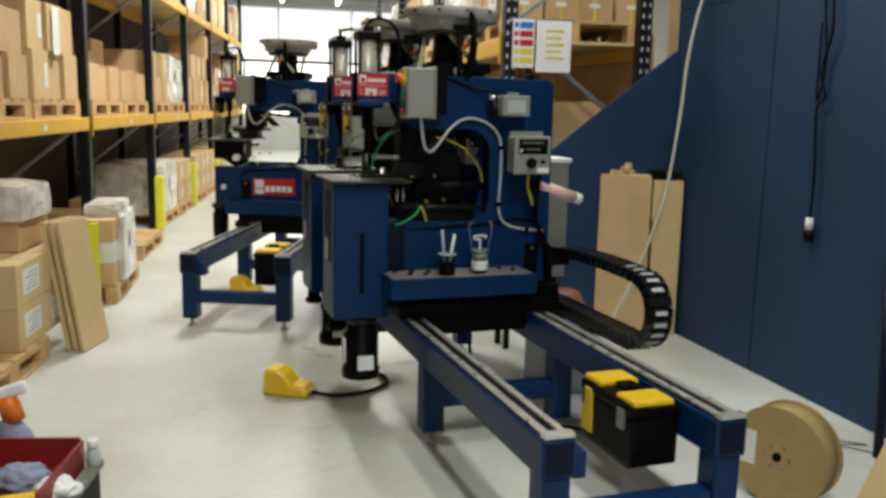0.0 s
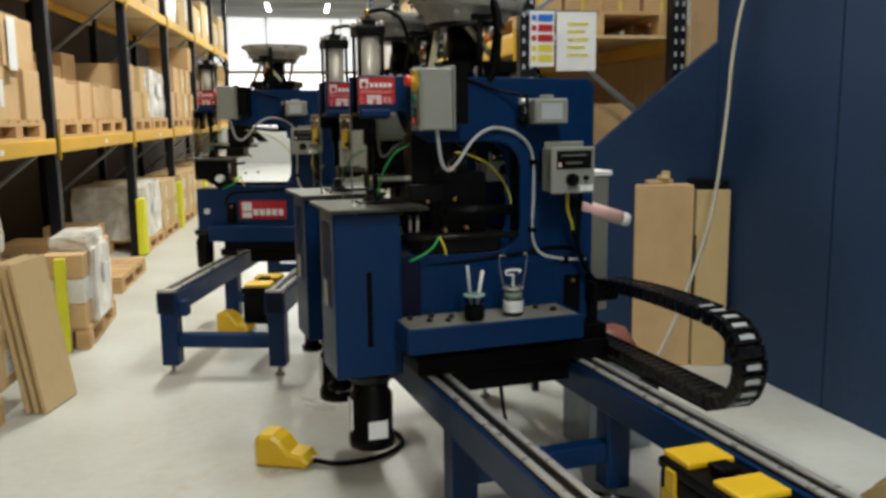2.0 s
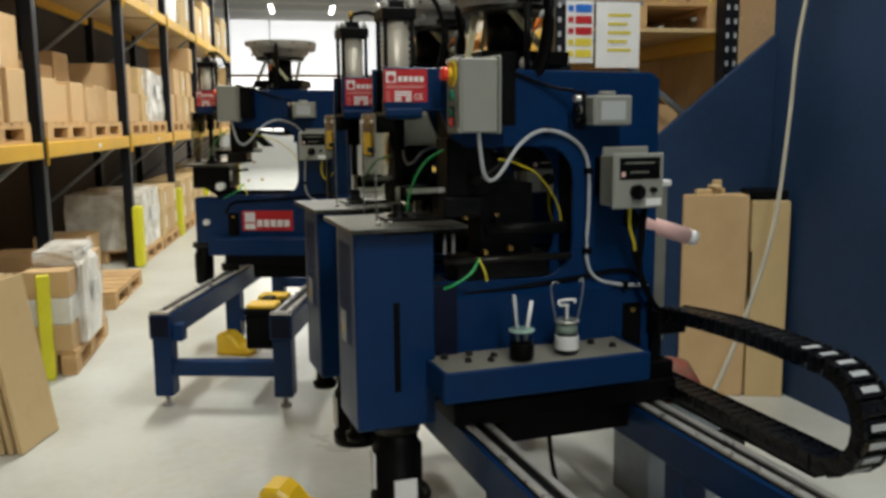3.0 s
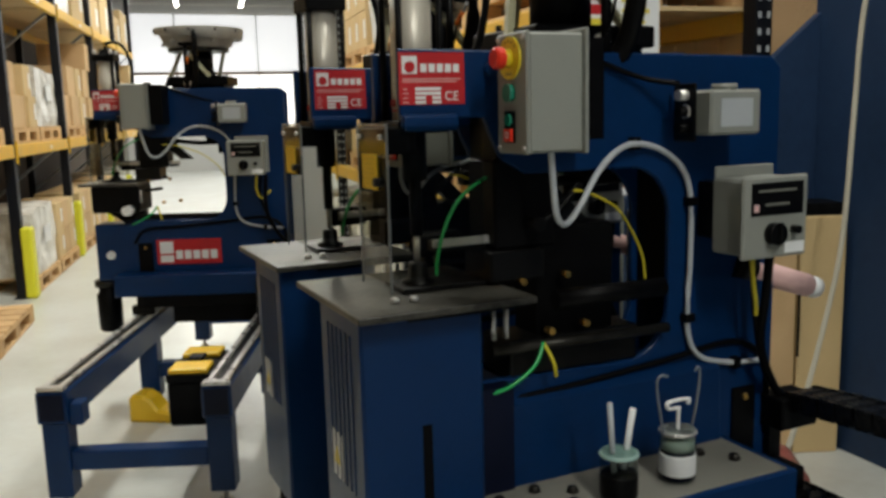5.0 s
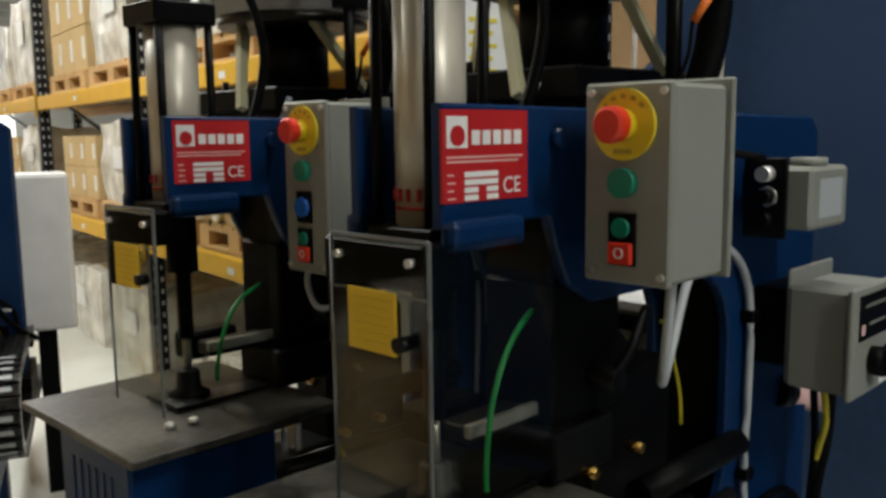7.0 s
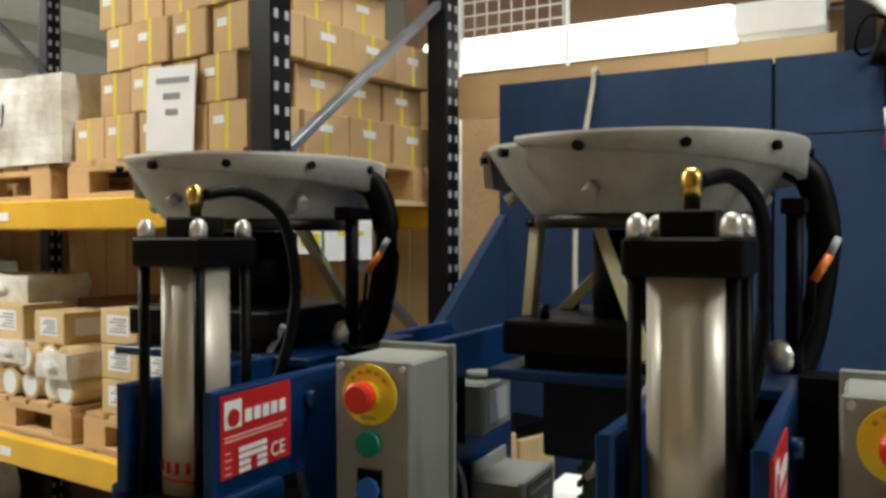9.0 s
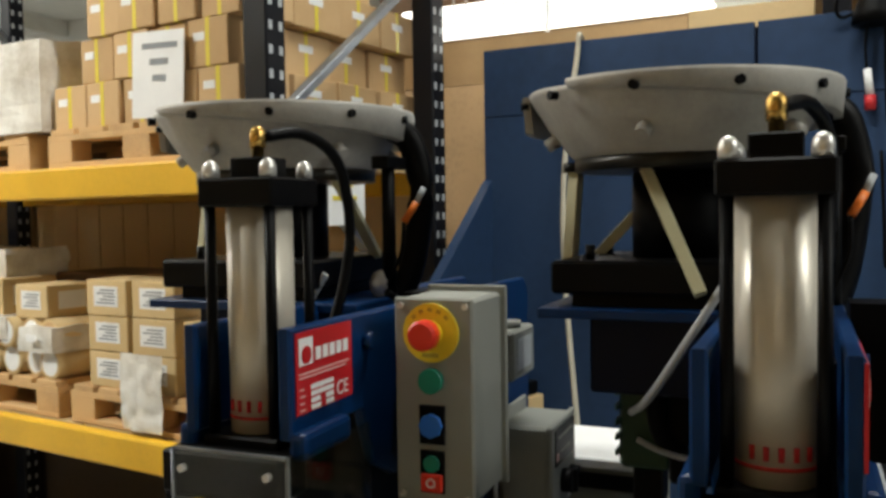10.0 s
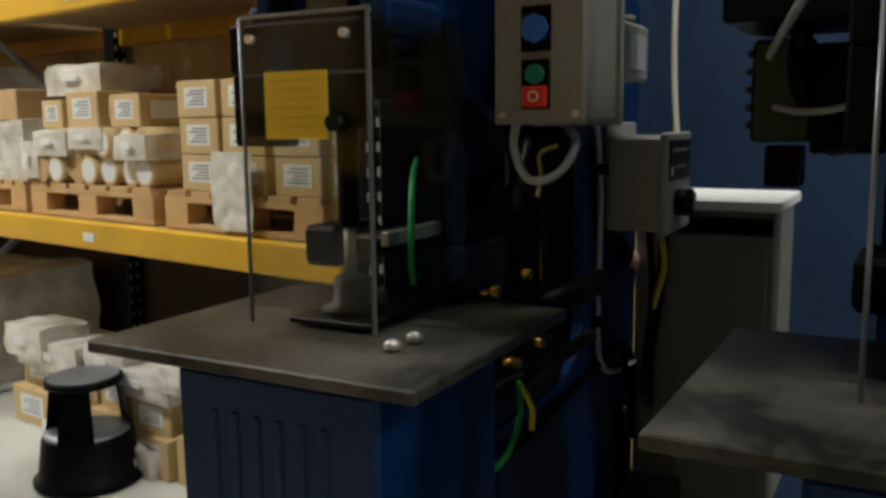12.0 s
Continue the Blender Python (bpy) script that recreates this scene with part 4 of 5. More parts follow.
def grease_jar(x, y, h, lid, label):
    t = thing("grease_jar", STAND @ pose(x, y, 0.750), label, "jar", "grease jars on the shelf")
    part("glass", lathe([(0.035, 0), (0.039, 0.006), (0.039, h - 0.02), (0.035, h - 0.008), (0.036, h)], 24), GLASS, t)
    part("contents", lathe([(0.033, 0.004), (0.036, 0.008), (0.036, h * 0.55), (0.010, h * 0.6)], 20), BLACK if lid else PAINTDARK, t)
    if not lid:
        part("paste", lathe([(0.030, 0), (0.036, 0.002), (0.036, h * 0.22), (0.012, h * 0.25)], 20, (0, 0, h * 0.6)), PASTE, t)
    part("rim", lathe([(0.039, 0), (0.042, 0.004), (0.039, 0.009)], 24, (0, 0, h - 0.010)), MINT if lid else STEEL, t)
    part("label", lathe([(0.0394, 0), (0.0397, 0.001), (0.0397, h * 0.38), (0.0394, h * 0.4)], 24, (0, 0, h * 0.15)), WHITE if not lid else BLACK, t)
    if lid:
        part("brush", rod((-0.012, 0.0, h * 0.5), (-0.030, -0.008, h + 0.11), 0.006, 8), HOSE, t, "pale brush handle")
        part("brush", rod((0.012, 0.004, h * 0.5), (0.034, 0.0, h + 0.085), 0.007, 8), WHITE, t, "pale brush handle")
    else:
        part("wire_bail", hose([(-0.034, 0, h - 0.02), (-0.05, 0, h + 0.05), (-0.058, 0, h + 0.11), (-0.045, 0, h + 0.125), (-0.03, 0, h + 0.12)], 0.003), BRACE, t)
        part("wire_bail", hose([(0.034, 0, h - 0.02), (0.05, 0, h + 0.05), (0.058, 0, h + 0.11), (0.052, 0, h + 0.13), (0.044, 0, h + 0.12)], 0.003), BRACE, t)
        part("stirrer", hose([(0, 0, h * 0.5), (0, 0, h + 0.035), (0.002, 0, h + 0.045), (-0.026, 0, h + 0.048), (-0.026, 0, h + 0.062), (0.026, 0, h + 0.062), (0.026, 0, h + 0.05)], 0.0045), WHITE, t, "white wire stirrer")
    return t


grease_jar(0.326, -0.262, 0.105, True, "dark glass jar with mint rim holding brushes")
grease_jar(0.497, -0.240, 0.115, False, "glass paste jar with wire bail and white label")


def foot_pedal(m, label):
    t = thing("foot_pedal", m, label, "foot pedal", "yellow foot pedals")
    shell = [(-0.13, 0.0), (0.10, 0.0), (0.12, 0.03), (0.09, 0.06), (0.03, 0.07), (-0.01, 0.12), (-0.05, 0.145), (-0.11, 0.145), (-0.13, 0.12)]
    part("shell", prism(shell, "y", -0.07, 0.07, bev=0.014), YELLOW, t, "yellow cast guard shell")
    part("opening", prism([(-0.125, 0.03), (-0.06, 0.03), (-0.06, 0.10), (-0.125, 0.10)], "y", 0.060, 0.072), BLACK, t)
    part("gland", rod((0.11, 0, 0.03), (0.15, 0, 0.026), 0.012, 10), STEEL, t)
    return t


foot_pedal(STAND @ pose(-0.30, 0.420, 0, 0, 0, -31), "yellow cast foot pedal on the grey floor")
foot_pedal(STAND3 @ pose(0.30, -0.62, 0, 0, 0, -10), "yellow foot pedal under the far stand")
solid("pedal_cable", hose([(-0.20, 0.345, 0.026), (-0.10, 0.30, 0.014), (0.05, 0.30, 0.014), (0.17, 0.36, 0.014), (0.24, 0.46, 0.014), (0.22, 0.60, 0.014), (0.08, 0.66, 0.014)], 0.012), BLACK, "black rubber pedal cable lying on the floor", "cable", m=STAND)
solid("floor_cable", hose([(0.50, -0.10, 0.45), (0.52, -0.14, 0.25), (0.62, -0.20, 0.05), (0.78, -0.32, 0.012), (0.96, -0.50, 0.012), (1.10, -0.70, 0.012)], 0.008), BLACK, "black cable hanging from machine to floor", "cable", m=STAND)


def rear_cabinet(m, label):
    t = thing("control_cabinet", m, label, "cabinet", "grey cabinets behind machines")
    part("body", box(0.957, 1.215, 0.280, 0.56, 0.60, 1.238, 0.005), CABINET, t)
    part("top", box(0.942, 1.225, 0.268, 0.525, 1.238, 1.262, 0.004), WHITE, t, "white cabinet top")
    part("door", box(0.949, 0.958, 0.293, 0.535, 0.64, 1.185, 0.003), CABINET, t)
    part("door_gap", box(0.9545, 0.9568, 0.285, 0.545, 1.190, 1.225), BLACK, t)
    for y in (0.29, 0.43):
        part("leg", box(1.14, 1.17, y, y + 0.03, 0.0, 0.60), BLACK, t)
    return t


rear_cabinet(STAND, "grey sheet steel cabinet with white top behind machines")
rear_cabinet(STAND @ pose(0.0, 0.63, 0), "grey sheet steel cabinet with white top behind machines")
far_cab = thing("switch_cabinet", pose(1.86, 7.95, 0, 0, 0, -14), "tall pale grey switch cabinet on a post beside far machine", "cabinet")
part("body", box(-0.13, 0.13, -0.09, 0.09, 0.78, 1.49, 0.02), WHITE, far_cab)
part("post", box(-0.04, 0.04, -0.03, 0.03, 0.0, 0.78), BLACK, far_cab)
part("side_frame", box(-0.16, -0.131, -0.08, 0.08, 0.70, 1.50), BLACK, far_cab)


# ---------------------------------------------------------------- pallet racking
def pallet_rack(m, stations, depth, levels, height, label, decks=True, guards=()):
    """Frames stand at the stations along local y; local x goes into the rack."""
    t = thing("pallet_rack", m, label, "pallet rack", "pallet racks")
    s = 1 if depth > 0 else -1
    for k, y in enumerate(stations):
        for x in (0.0, depth - s * 0.09):
            x0, x1 = sorted((x, x + s * 0.09))
            up = part("upright", box(x0, x1, y - 0.05, y + 0.05, 0, height, 0.006), UPRIGHT, t, "black slotted steel upright")
            part("foot_plate", box(x0 - 0.02, x1 + 0.02, y - 0.07, y + 0.07, 0.0, 0.008), UPRIGHT, up)
            if guards == "holes":
                for i in range(int(height / 0.075) - 2):
                    piece("slot", SLOT, up, pose(x0 + 0.02, y - 0.0505, 0.15 + i * 0.075))
                    piece("slot", SLOT, up, pose(x0 + 0.066, y - 0.0505, 0.15 + i * 0.075))
        zs = [0.60 + 0.74 * i for i in range(int((height - 0.6) / 0.74) + 1)]
        for i, (a, b) in enumerate(zip(zs, zs[1:])):
            xa, xb = (0.045 * s, depth - 0.045 * s) if i % 2 == (0 if guards == "holes" else 1) else (depth - 0.045 * s, 0.045 * s)
            d = Vector((xb - xa, 0, b - a))
            br = part("brace", box(-0.022, 0.022, -0.014, 0.014, -d.length / 2, d.length / 2, 0.003), BRACE, t, "galvanised diagonal brace")
            br.matrix_basis = Matrix.Translation(((xa + xb) / 2, y, (a + b) / 2)) @ d.to_track_quat("Z", "Y").to_matrix().to_4x4()
    for a, b in zip(stations, stations[1:]):
        for z in levels:
            for x in (0.0 - s * 0.012, depth - s * 0.05):
                x0, x1 = sorted((x, x + s * 0.05))
                beam = part("beam", box(x0, x1, a + 0.052, b - 0.052, z - 0.115, z, 0.008), BEAMYELLOW, t, "yellow box beam")
                part("beam_end", box(x0 - 0.004, x1 + 0.004, a + 0.048, a + 0.056, z - 0.17, z + 0.03), BEAMYELLOW, beam)
                part("beam_tag", box(-s * 0.014 - 0.002, -s * 0.014 + 0.001, a + 1.45, a + 1.53, z - 0.08, z - 0.045), WHITE, beam) if abs(x) < 0.02 else None
            if decks:
                for i in range(6):
                    w = (b - a - 0.14) / 6
                    x0, x1 = sorted((s * 0.05, depth - s * 0.06))
                    part("deck_board", box(x0, x1, a + 0.07 + i * w, a + 0.07 + (i + 1) * w - 0.012, z - 0.022, z - 0.002), PLY, t)
    return t


SLOT = mesh_of("slot", box(-0.008, 0.008, -0.001, 0.001, -0.014, 0.014), HOSE)
RS = [0.0, 2.85, 5.7, 8.55]
pallet_rack(RIGHT_RACK, RS, 1.05, (1.035, 2.0), 3.6, "pallet rack with black uprights and yellow beams, loaded", guards="holes")
LS = [-8.1, -5.4, -2.7, 0.0, 2.45, 4.9, 7.35, 9.8]
pallet_rack(LEFT_RACK, LS, -1.0, (1.37, 2.85), 4.3, "long pallet rack beside the aisle, loaded with cartons")

for y in LS[2:]:
    g = solid("post_guard", box(-0.01, 0.085, y - 0.075, y + 0.075, 0, 0.64, 0.02), POSTYELLOW, "bright yellow upright guard bolted to the floor", "post guard", m=LEFT_RACK, group="yellow post guards")


# ---------------------------------------------------------------- pallets, cartons and wrapped goods
def pallet(m, w=0.95, l=1.15, label="worn wooden pallet with open block sides"):
    """Local x is its depth, y its length; the top is 0.144 above the base."""
    t = thing("pallet", m, label, "pallet", "wooden pallets")
    n = 6
    for i in range(n):
        a = i * l / n
        part("top_board", box(0, w, a + 0.01, a + l / n - 0.02, 0.122, 0.144, 0.002), WOOD, t)
    for x in (0.0, w / 2 - 0.045, w - 0.09):
        part("stringer_board", box(x, x + 0.09, 0, l, 0.100, 0.122, 0.002), WOOD, t)
        part("bottom_board", box(x, x + 0.09, 0, l, 0.0, 0.020, 0.002), WOOD, t)
        for y in (0.0, l / 2 - 0.07, l - 0.14):
            part("block", box(x, x + 0.09, y, y + 0.14, 0.020, 0.100, 0.002), WOOD, t)
    return t


PROTO = {}


def carton(m, w, l, h, style="plain", label="brown cardboard carton with flap seam", group="cartons"):
    """Local x is depth, y length along the rack; the front is at x = 0."""
    key = (round(w, 3), round(l, 3), round(h, 3), style)
    if key in PROTO:
        return copy_thing(PROTO[key], m)
    t = thing("carton", m, label, "carton", group)
    pale = style in ("label", "big")
    part("body", box(0, w, 0, l, 0, h, 0.004), WRAP if style == "film" else CARDPALE if pale else CARD, t)
    part("flap_seam", box(0.002, w - 0.002, l / 2 - 0.002, l / 2 + 0.002, h - 0.0005, h + 0.001), BROWN, t)
    if style == "tape":
        part("tape_strip", box(-0.001, w + 0.001, l * 0.46, l * 0.46 + 0.018, -0.0006, h + 0.0012), TAPE, t, "yellow tape band")
        part("small_label", box(-0.0016, 0.0, l * 0.58, l * 0.86, h * 0.55, h * 0.72), WHITE, t)
        part("small_label", box(w * 0.3, w * 0.6, -0.0016, 0.0, h * 0.55, h * 0.72), WHITE, t)
        part("side_tape", box(w * 0.42, w * 0.42 + 0.018, -0.0012, l + 0.0012, -0.0004, h + 0.0014), TAPE, t)
    elif style == "label":
        lab = part("address_label", box(-0.0016, 0.0, l * 0.2, l * 0.8, h * 0.25, h * 0.82), WHITE, t, "white printed label")
        for i in range(5):
            part("print_bar", box(-0.0022, -0.0014, l * (0.26 + 0.03 * (i % 2)), l * (0.72 - 0.08 * (i % 3)), h * (0.33 + 0.09 * i), h * (0.33 + 0.09 * i) + 0.006), BRACE, lab)
        part("side_label", box(w * 0.2, w * 0.7, -0.0016, 0.0, h * 0.25, h * 0.8), WHITE, t)
    elif style == "big":
        part("address_label", box(-0.0016, 0.0, l * 0.08, l * 0.30, h * 0.25, h * 0.75), WHITE, t, "white printed label")
    PROTO[key] = t
    return t


def wrapped(m, w, l, h, seed, label="lumpy load wrapped in clear stretch film"):
    t = thing("wrapped_load", m, label, "wrapped load", "film-wrapped loads")
    bm = bmesh.new()
    bmesh.ops.create_cube(bm, size=1.0)
    bmesh.ops.subdivide_edges(bm, edges=bm.edges[:], cuts=9, use_grid_fill=True)
    for v in bm.verts:
        p = v.co.copy()
        k = 1.0 - 0.06 * max(0, abs(p.x) + abs(p.y) + abs(p.z) - 1.0)
        n = noise.noise(p * 3.1 + Vector((seed * 7.3, 1.7, 2.2)))
        top = 0.10 * noise.noise(Vector((p.x * 2.5 + seed, p.y * 2.5, 0.4))) * (p.z + 0.5)
        v.co = Vector((w * (0.5 + p.x * k * (1 + 0.05 * n)), l * (0.5 + p.y * k * (1 + 0.05 * n)), h * max(0.0, 0.5 + p.z * (1 if p.z < 0 else k) + top)))
    part("film", bm, FILM, t, "crumpled clear film")
    part("paper_label", box(-0.012 * w - 0.015, -0.012 * w - 0.011, l * 0.35, l * 0.62, h * 0.45, h * 0.72), WHITE, t)
    return t


def roll_stack(m, n, r, length, label, seed):
    """Paper-wrapped rolls lying side by side."""
    rng = random.Random(seed)
    for i in range(n):
        t = thing("paper_roll", m @ pose(rng.uniform(-0.02, 0.03), i * 2.06 * r + r, r), label, "paper roll", "paper-wrapped rolls")
        part("paper", rod((0, 0, 0), (length, 0, 0), r, 16), CARDPALE, t)
        part("paper_end", rod((-0.002, 0, 0), (0.0, 0, 0), r * 0.8, 14), WHITE if rng.random() < 0.6 else CARD, t)


def rr(x, y, z, yaw=0):
    return RIGHT_RACK @ pose(x, y, z, 0, 0, yaw)


def lr(x, y, z, yaw=0):
    """Left rack: local x counts from the front face into the rack, y along it."""
    return LEFT_RACK @ pose(-x, y, z, 0, 0, 180 + yaw)


rng = random.Random(5)
# upper level of the right rack: a pallet of taped cartons
pallet(rr(0.03, 0.10, 2.002), 1.0, 1.0)
for c in range(5):
    for r in range(5):
        if c == 4 and r > 0:
            continue
        for d in range(4):
            if d in (1, 2) and 0 < c < 4 and r < 4:
                continue
            if r == 4 and (c == 4 or d == 3) or r == 3 and c == 0 and d == 3:
                continue
            off = 0.05 if r % 2 else 0.0
            carton(rr(0.05 + d * 0.262 + rng.uniform(0, 0.02), 0.12 + c * 0.194 + off * (c < 4) + rng.uniform(-0.004, 0.010), 2.147 + r * 0.163, rng.uniform(-2.5, 2.5)), 0.250, 0.186, 0.160, "tape", "small brown carton with yellow tape on a pallet", "taped cartons")
sh = thing("load_sheet", rr(0.0, 0.355, 2.215) @ pose(0, 0, 0, 3), "white paper load sheet taped to the pallet cartons", "paper sheet")
part("sheet", box(0.030, 0.034, 0.0, 0.255, -0.07, 0.225), WHITE, sh)
for i, (a, b, h) in enumerate(((0.03, 0.205, 0.020), (0.075, 0.165, 0.022), (0.085, 0.150, 0.022))):
    part("print_bar", box(0.0285, 0.0305, a, b, 0.165 - i * 0.055, 0.165 - i * 0.055 + h), BRACE, sh)
pallet(rr(0.03, 1.22, 2.002), 1.0, 1.1)
wrapped(rr(0.02, 1.12, 2.146), 0.9, 1.15, 0.38, 3, "wrapped white bags heaped on a pallet")
pallet(rr(0.03, 2.98, 2.002), 1.0, 1.1)
wrapped(rr(0.05, 3.0, 2.146), 0.9, 1.0, 0.7, 5)
pallet(rr(0.03, 4.2, 2.002), 1.0, 1.1)
for i in range(3):
    for k in range(2):
        carton(rr(0.06, 4.22 + i * 0.36, 2.147 + k * 0.33), 0.5, 0.35, 0.325, "big", "large pale carton with white label", "large cartons")
pallet(rr(0.03, 5.85, 2.002), 1.0, 1.1)
wrapped(rr(0.05, 5.87, 2.146), 0.9, 1.05, 0.8, 9)
pallet(rr(0.03, 7.1, 2.002), 1.0, 1.1)
wrapped(rr(0.05, 7.12, 2.146), 0.9, 1.0, 0.6, 10)

# middle level of the right rack
pallet(rr(0.05, 0.18, 1.037), 0.95, 0.86)
for k in range(3):
    for i in range(3):
        if k == 2 and i == 0:
            continue
        carton(rr(0.06 + rng.uniform(0, 0.01), 0.20 + i * 0.25 + (0.02 if i else 0), 1.182 + k * 0.135), 0.30, 0.225, 0.132, "label", "small carton with white printed label on a pallet", "labelled cartons")
for k in range(4):
    carton(rr(0.42, 0.2 + 0.2 * k, 1.182), 0.4, 0.19, 0.40 - 0.05 * (k % 2), "plain")
bag = thing("plastic_bag", rr(0.03, 0.60, 1.06), "crumpled white plastic bag hanging over the pallet edge", "plastic bag")
bb = bmesh.new()
bmesh.ops.create_grid(bb, x_segments=14, y_segments=16, size=0.5)
for v in bb.verts:
    u, w = v.co.x, v.co.y
    n = noise.noise(Vector((u * 5, w * 5, 3.3)))
    v.co = Vector((-0.008 - 0.010 * (0.5 - abs(u)) + 0.010 * n, u * 0.22 * (1.0 - 0.25 * (w < -0.3) * (-0.3 - w)), (w + 0.5) * 0.27))
bmesh.ops.solidify(bb, geom=bb.faces[:], thickness=0.006)
part("bag_sheet", bb, WRAP, bag, "white crumpled film")
pallet(rr(0.05, 1.12, 1.037), 0.95, 0.95)
for k in range(2):
    roll_stack(rr(0.06, 1.12, 1.182 + k * 0.115), 7 - k, 0.062, 0.32, "white and brown paper-wrapped roll lying on a pallet", 11 + k)
carton(rr(0.07, 1.20, 1.42), 0.25, 0.21, 0.13, "label")
carton(rr(0.07, 1.50, 1.42), 0.25, 0.24, 0.15, "label")
carton(rr(0.09, 1.82, 1.42), 0.25, 0.17, 0.12, "label")
wrapped(rr(0.12, 1.55, 1.56), 0.3, 0.45, 0.13, 7, "crumpled clear film sheet on top of the rolls")
for i, (y, z, l, h) in enumerate(((1.12, 1.29, 0.22, 0.10), (1.42, 1.33, 0.26, 0.09), (1.70, 1.30, 0.28, 0.11), (1.95, 1.20, 0.14, 0.16))):
    wrapped(rr(0.03, y, z), 0.22, l, h, 120 + i, "crumpled white film packet among the paper rolls")
pallet(rr(0.05, 2.12, 1.037), 0.95, 0.66)
wrapped(rr(0.06, 2.13, 1.182), 0.8, 0.62, 0.28, 21, "film-wrapped stack of rolls on a pallet")
carton(rr(0.08, 2.2, 1.46), 0.3, 0.3, 0.14, "plain")
beamlabel = solid("hardboard", box(0.35, 0.70, 0.55, 1.55, 1.50, 1.58, 0.01), BROWN, "dark brown hardboard lying on a long carton", "hardboard", m=RIGHT_RACK)
solid("back_carton", box(0.36, 0.69, 0.60, 1.50, 1.182, 1.50, 0.004), CARD, "long brown carton under the dark sheets", "carton", m=RIGHT_RACK)
back = thing("timber_screen", rr(1.10, 0.05, 0), "timber boarding standing behind the racking", "timber screen")
for i in range(28):
    part("board", box(0.0, 0.02 + 0.006 * (i % 3), i * 0.2, i * 0.2 + 0.192, 0.93, 2.06 + 0.02 * (i % 4), 0.003), PLY, back)
# added dark sheet in place of the shaded void below the boards
part("lower_shade_panel", box(0.0, 0.02, 0.0, 8.6, 0.0, 0.926), RACKSHADE, back, "dark brown sheet standing in for shade under the rack")
for y0, seed in ((2.98, 31), (4.15, 32), (5.85, 33), (7.05, 34)):
    pallet(rr(0.05, y0, 1.037), 0.95, 1.05)
    if seed % 2:
        wrapped(rr(0.06, y0 + 0.03, 1.182), 0.85, 0.98, 0.55, seed)
    else:
        for i in range(3):
            for k in range(2):
                carton(rr(0.07, y0 + 0.02 + i * 0.34, 1.182 + k * 0.24), 0.4, 0.32, 0.235, "big")

# floor level of the right rack
for i, (x, y, z, w, l, h, st, yaw) in enumerate((
        (0.05, 0.12, 0.0, 0.35, 0.30, 0.22, "plain", 4), (0.05, 0.46, 0.0, 0.35, 0.28, 0.26, "label", -3), (0.06, 0.78, 0.0, 0.3, 0.26, 0.20, "label", 5),
        (0.02, 1.08, 0.0, 0.3, 0.28, 0.17, "label", -4), (0.04, 1.40, 0.0, 0.34, 0.26, 0.2, "label", 2), (0.05, 1.70, 0.0, 0.3, 0.3, 0.15, "plain", -6),
        (0.05, 2.05, 0.0, 0.34, 0.32, 0.18, "label", 3), (0.08, 0.16, 0.222, 0.3, 0.26, 0.16, "plain", 2), (0.08, 0.48, 0.262, 0.26, 0.24, 0.20, "label", 8),
        (0.10, 0.80, 0.202, 0.26, 0.24, 0.18, "label", -9), (0.06, 1.10, 0.172, 0.25, 0.24, 0.14, "label", 6), (0.06, 1.42, 0.202, 0.28, 0.22, 0.16, "label", -4),
        (0.12, 0.50, 0.464, 0.24, 0.2, 0.15, "plain", -14), (0.10, 2.08, 0.182, 0.26, 0.26, 0.16, "label", 4), (0.1, 1.72, 0.152, 0.24, 0.24, 0.14, "label", 2),
        (0.50, 0.2, 0.0, 0.40, 0.5, 0.30, "plain", 0), (0.50, 0.8, 0.0, 0.40, 0.5, 0.34, "plain", 4))):
    carton(rr(x, y, z, yaw), w, l, h, st, "small carton stacked loosely on the floor" if st != "plain" else "brown carton stacked under the rack", "cartons under the rack")
wrapped(rr(0.02, 1.05, 0.315), 0.28, 0.5, 0.12, 41, "crumpled film and paper on floor cartons")
wrapped(rr(0.03, 1.75, 0.30), 0.3, 0.55, 0.14, 42, "crumpled film and paper on floor cartons")
for i, (x, y, z, l, h) in enumerate(((0.0, 0.84, 0.39, 0.24, 0.10), (0.02, 1.36, 0.37, 0.30, 0.12), (-0.02, 1.15, 0.0, 0.2, 0.12), (0.0, 2.0, 0.35, 0.34, 0.15), (-0.04, 1.75, 0.0, 0.22, 0.10))):
    wrapped(rr(x, y, z), 0.25, l, h, 140 + i, "white film packet lying among floor cartons")
for k in range(4):
    wrapped(rr(0.08, 3.0 + 1.35 * k, 0.0), 0.8, 1.1, 0.6, 50 + k, "film-wrapped goods on the floor under the rack")

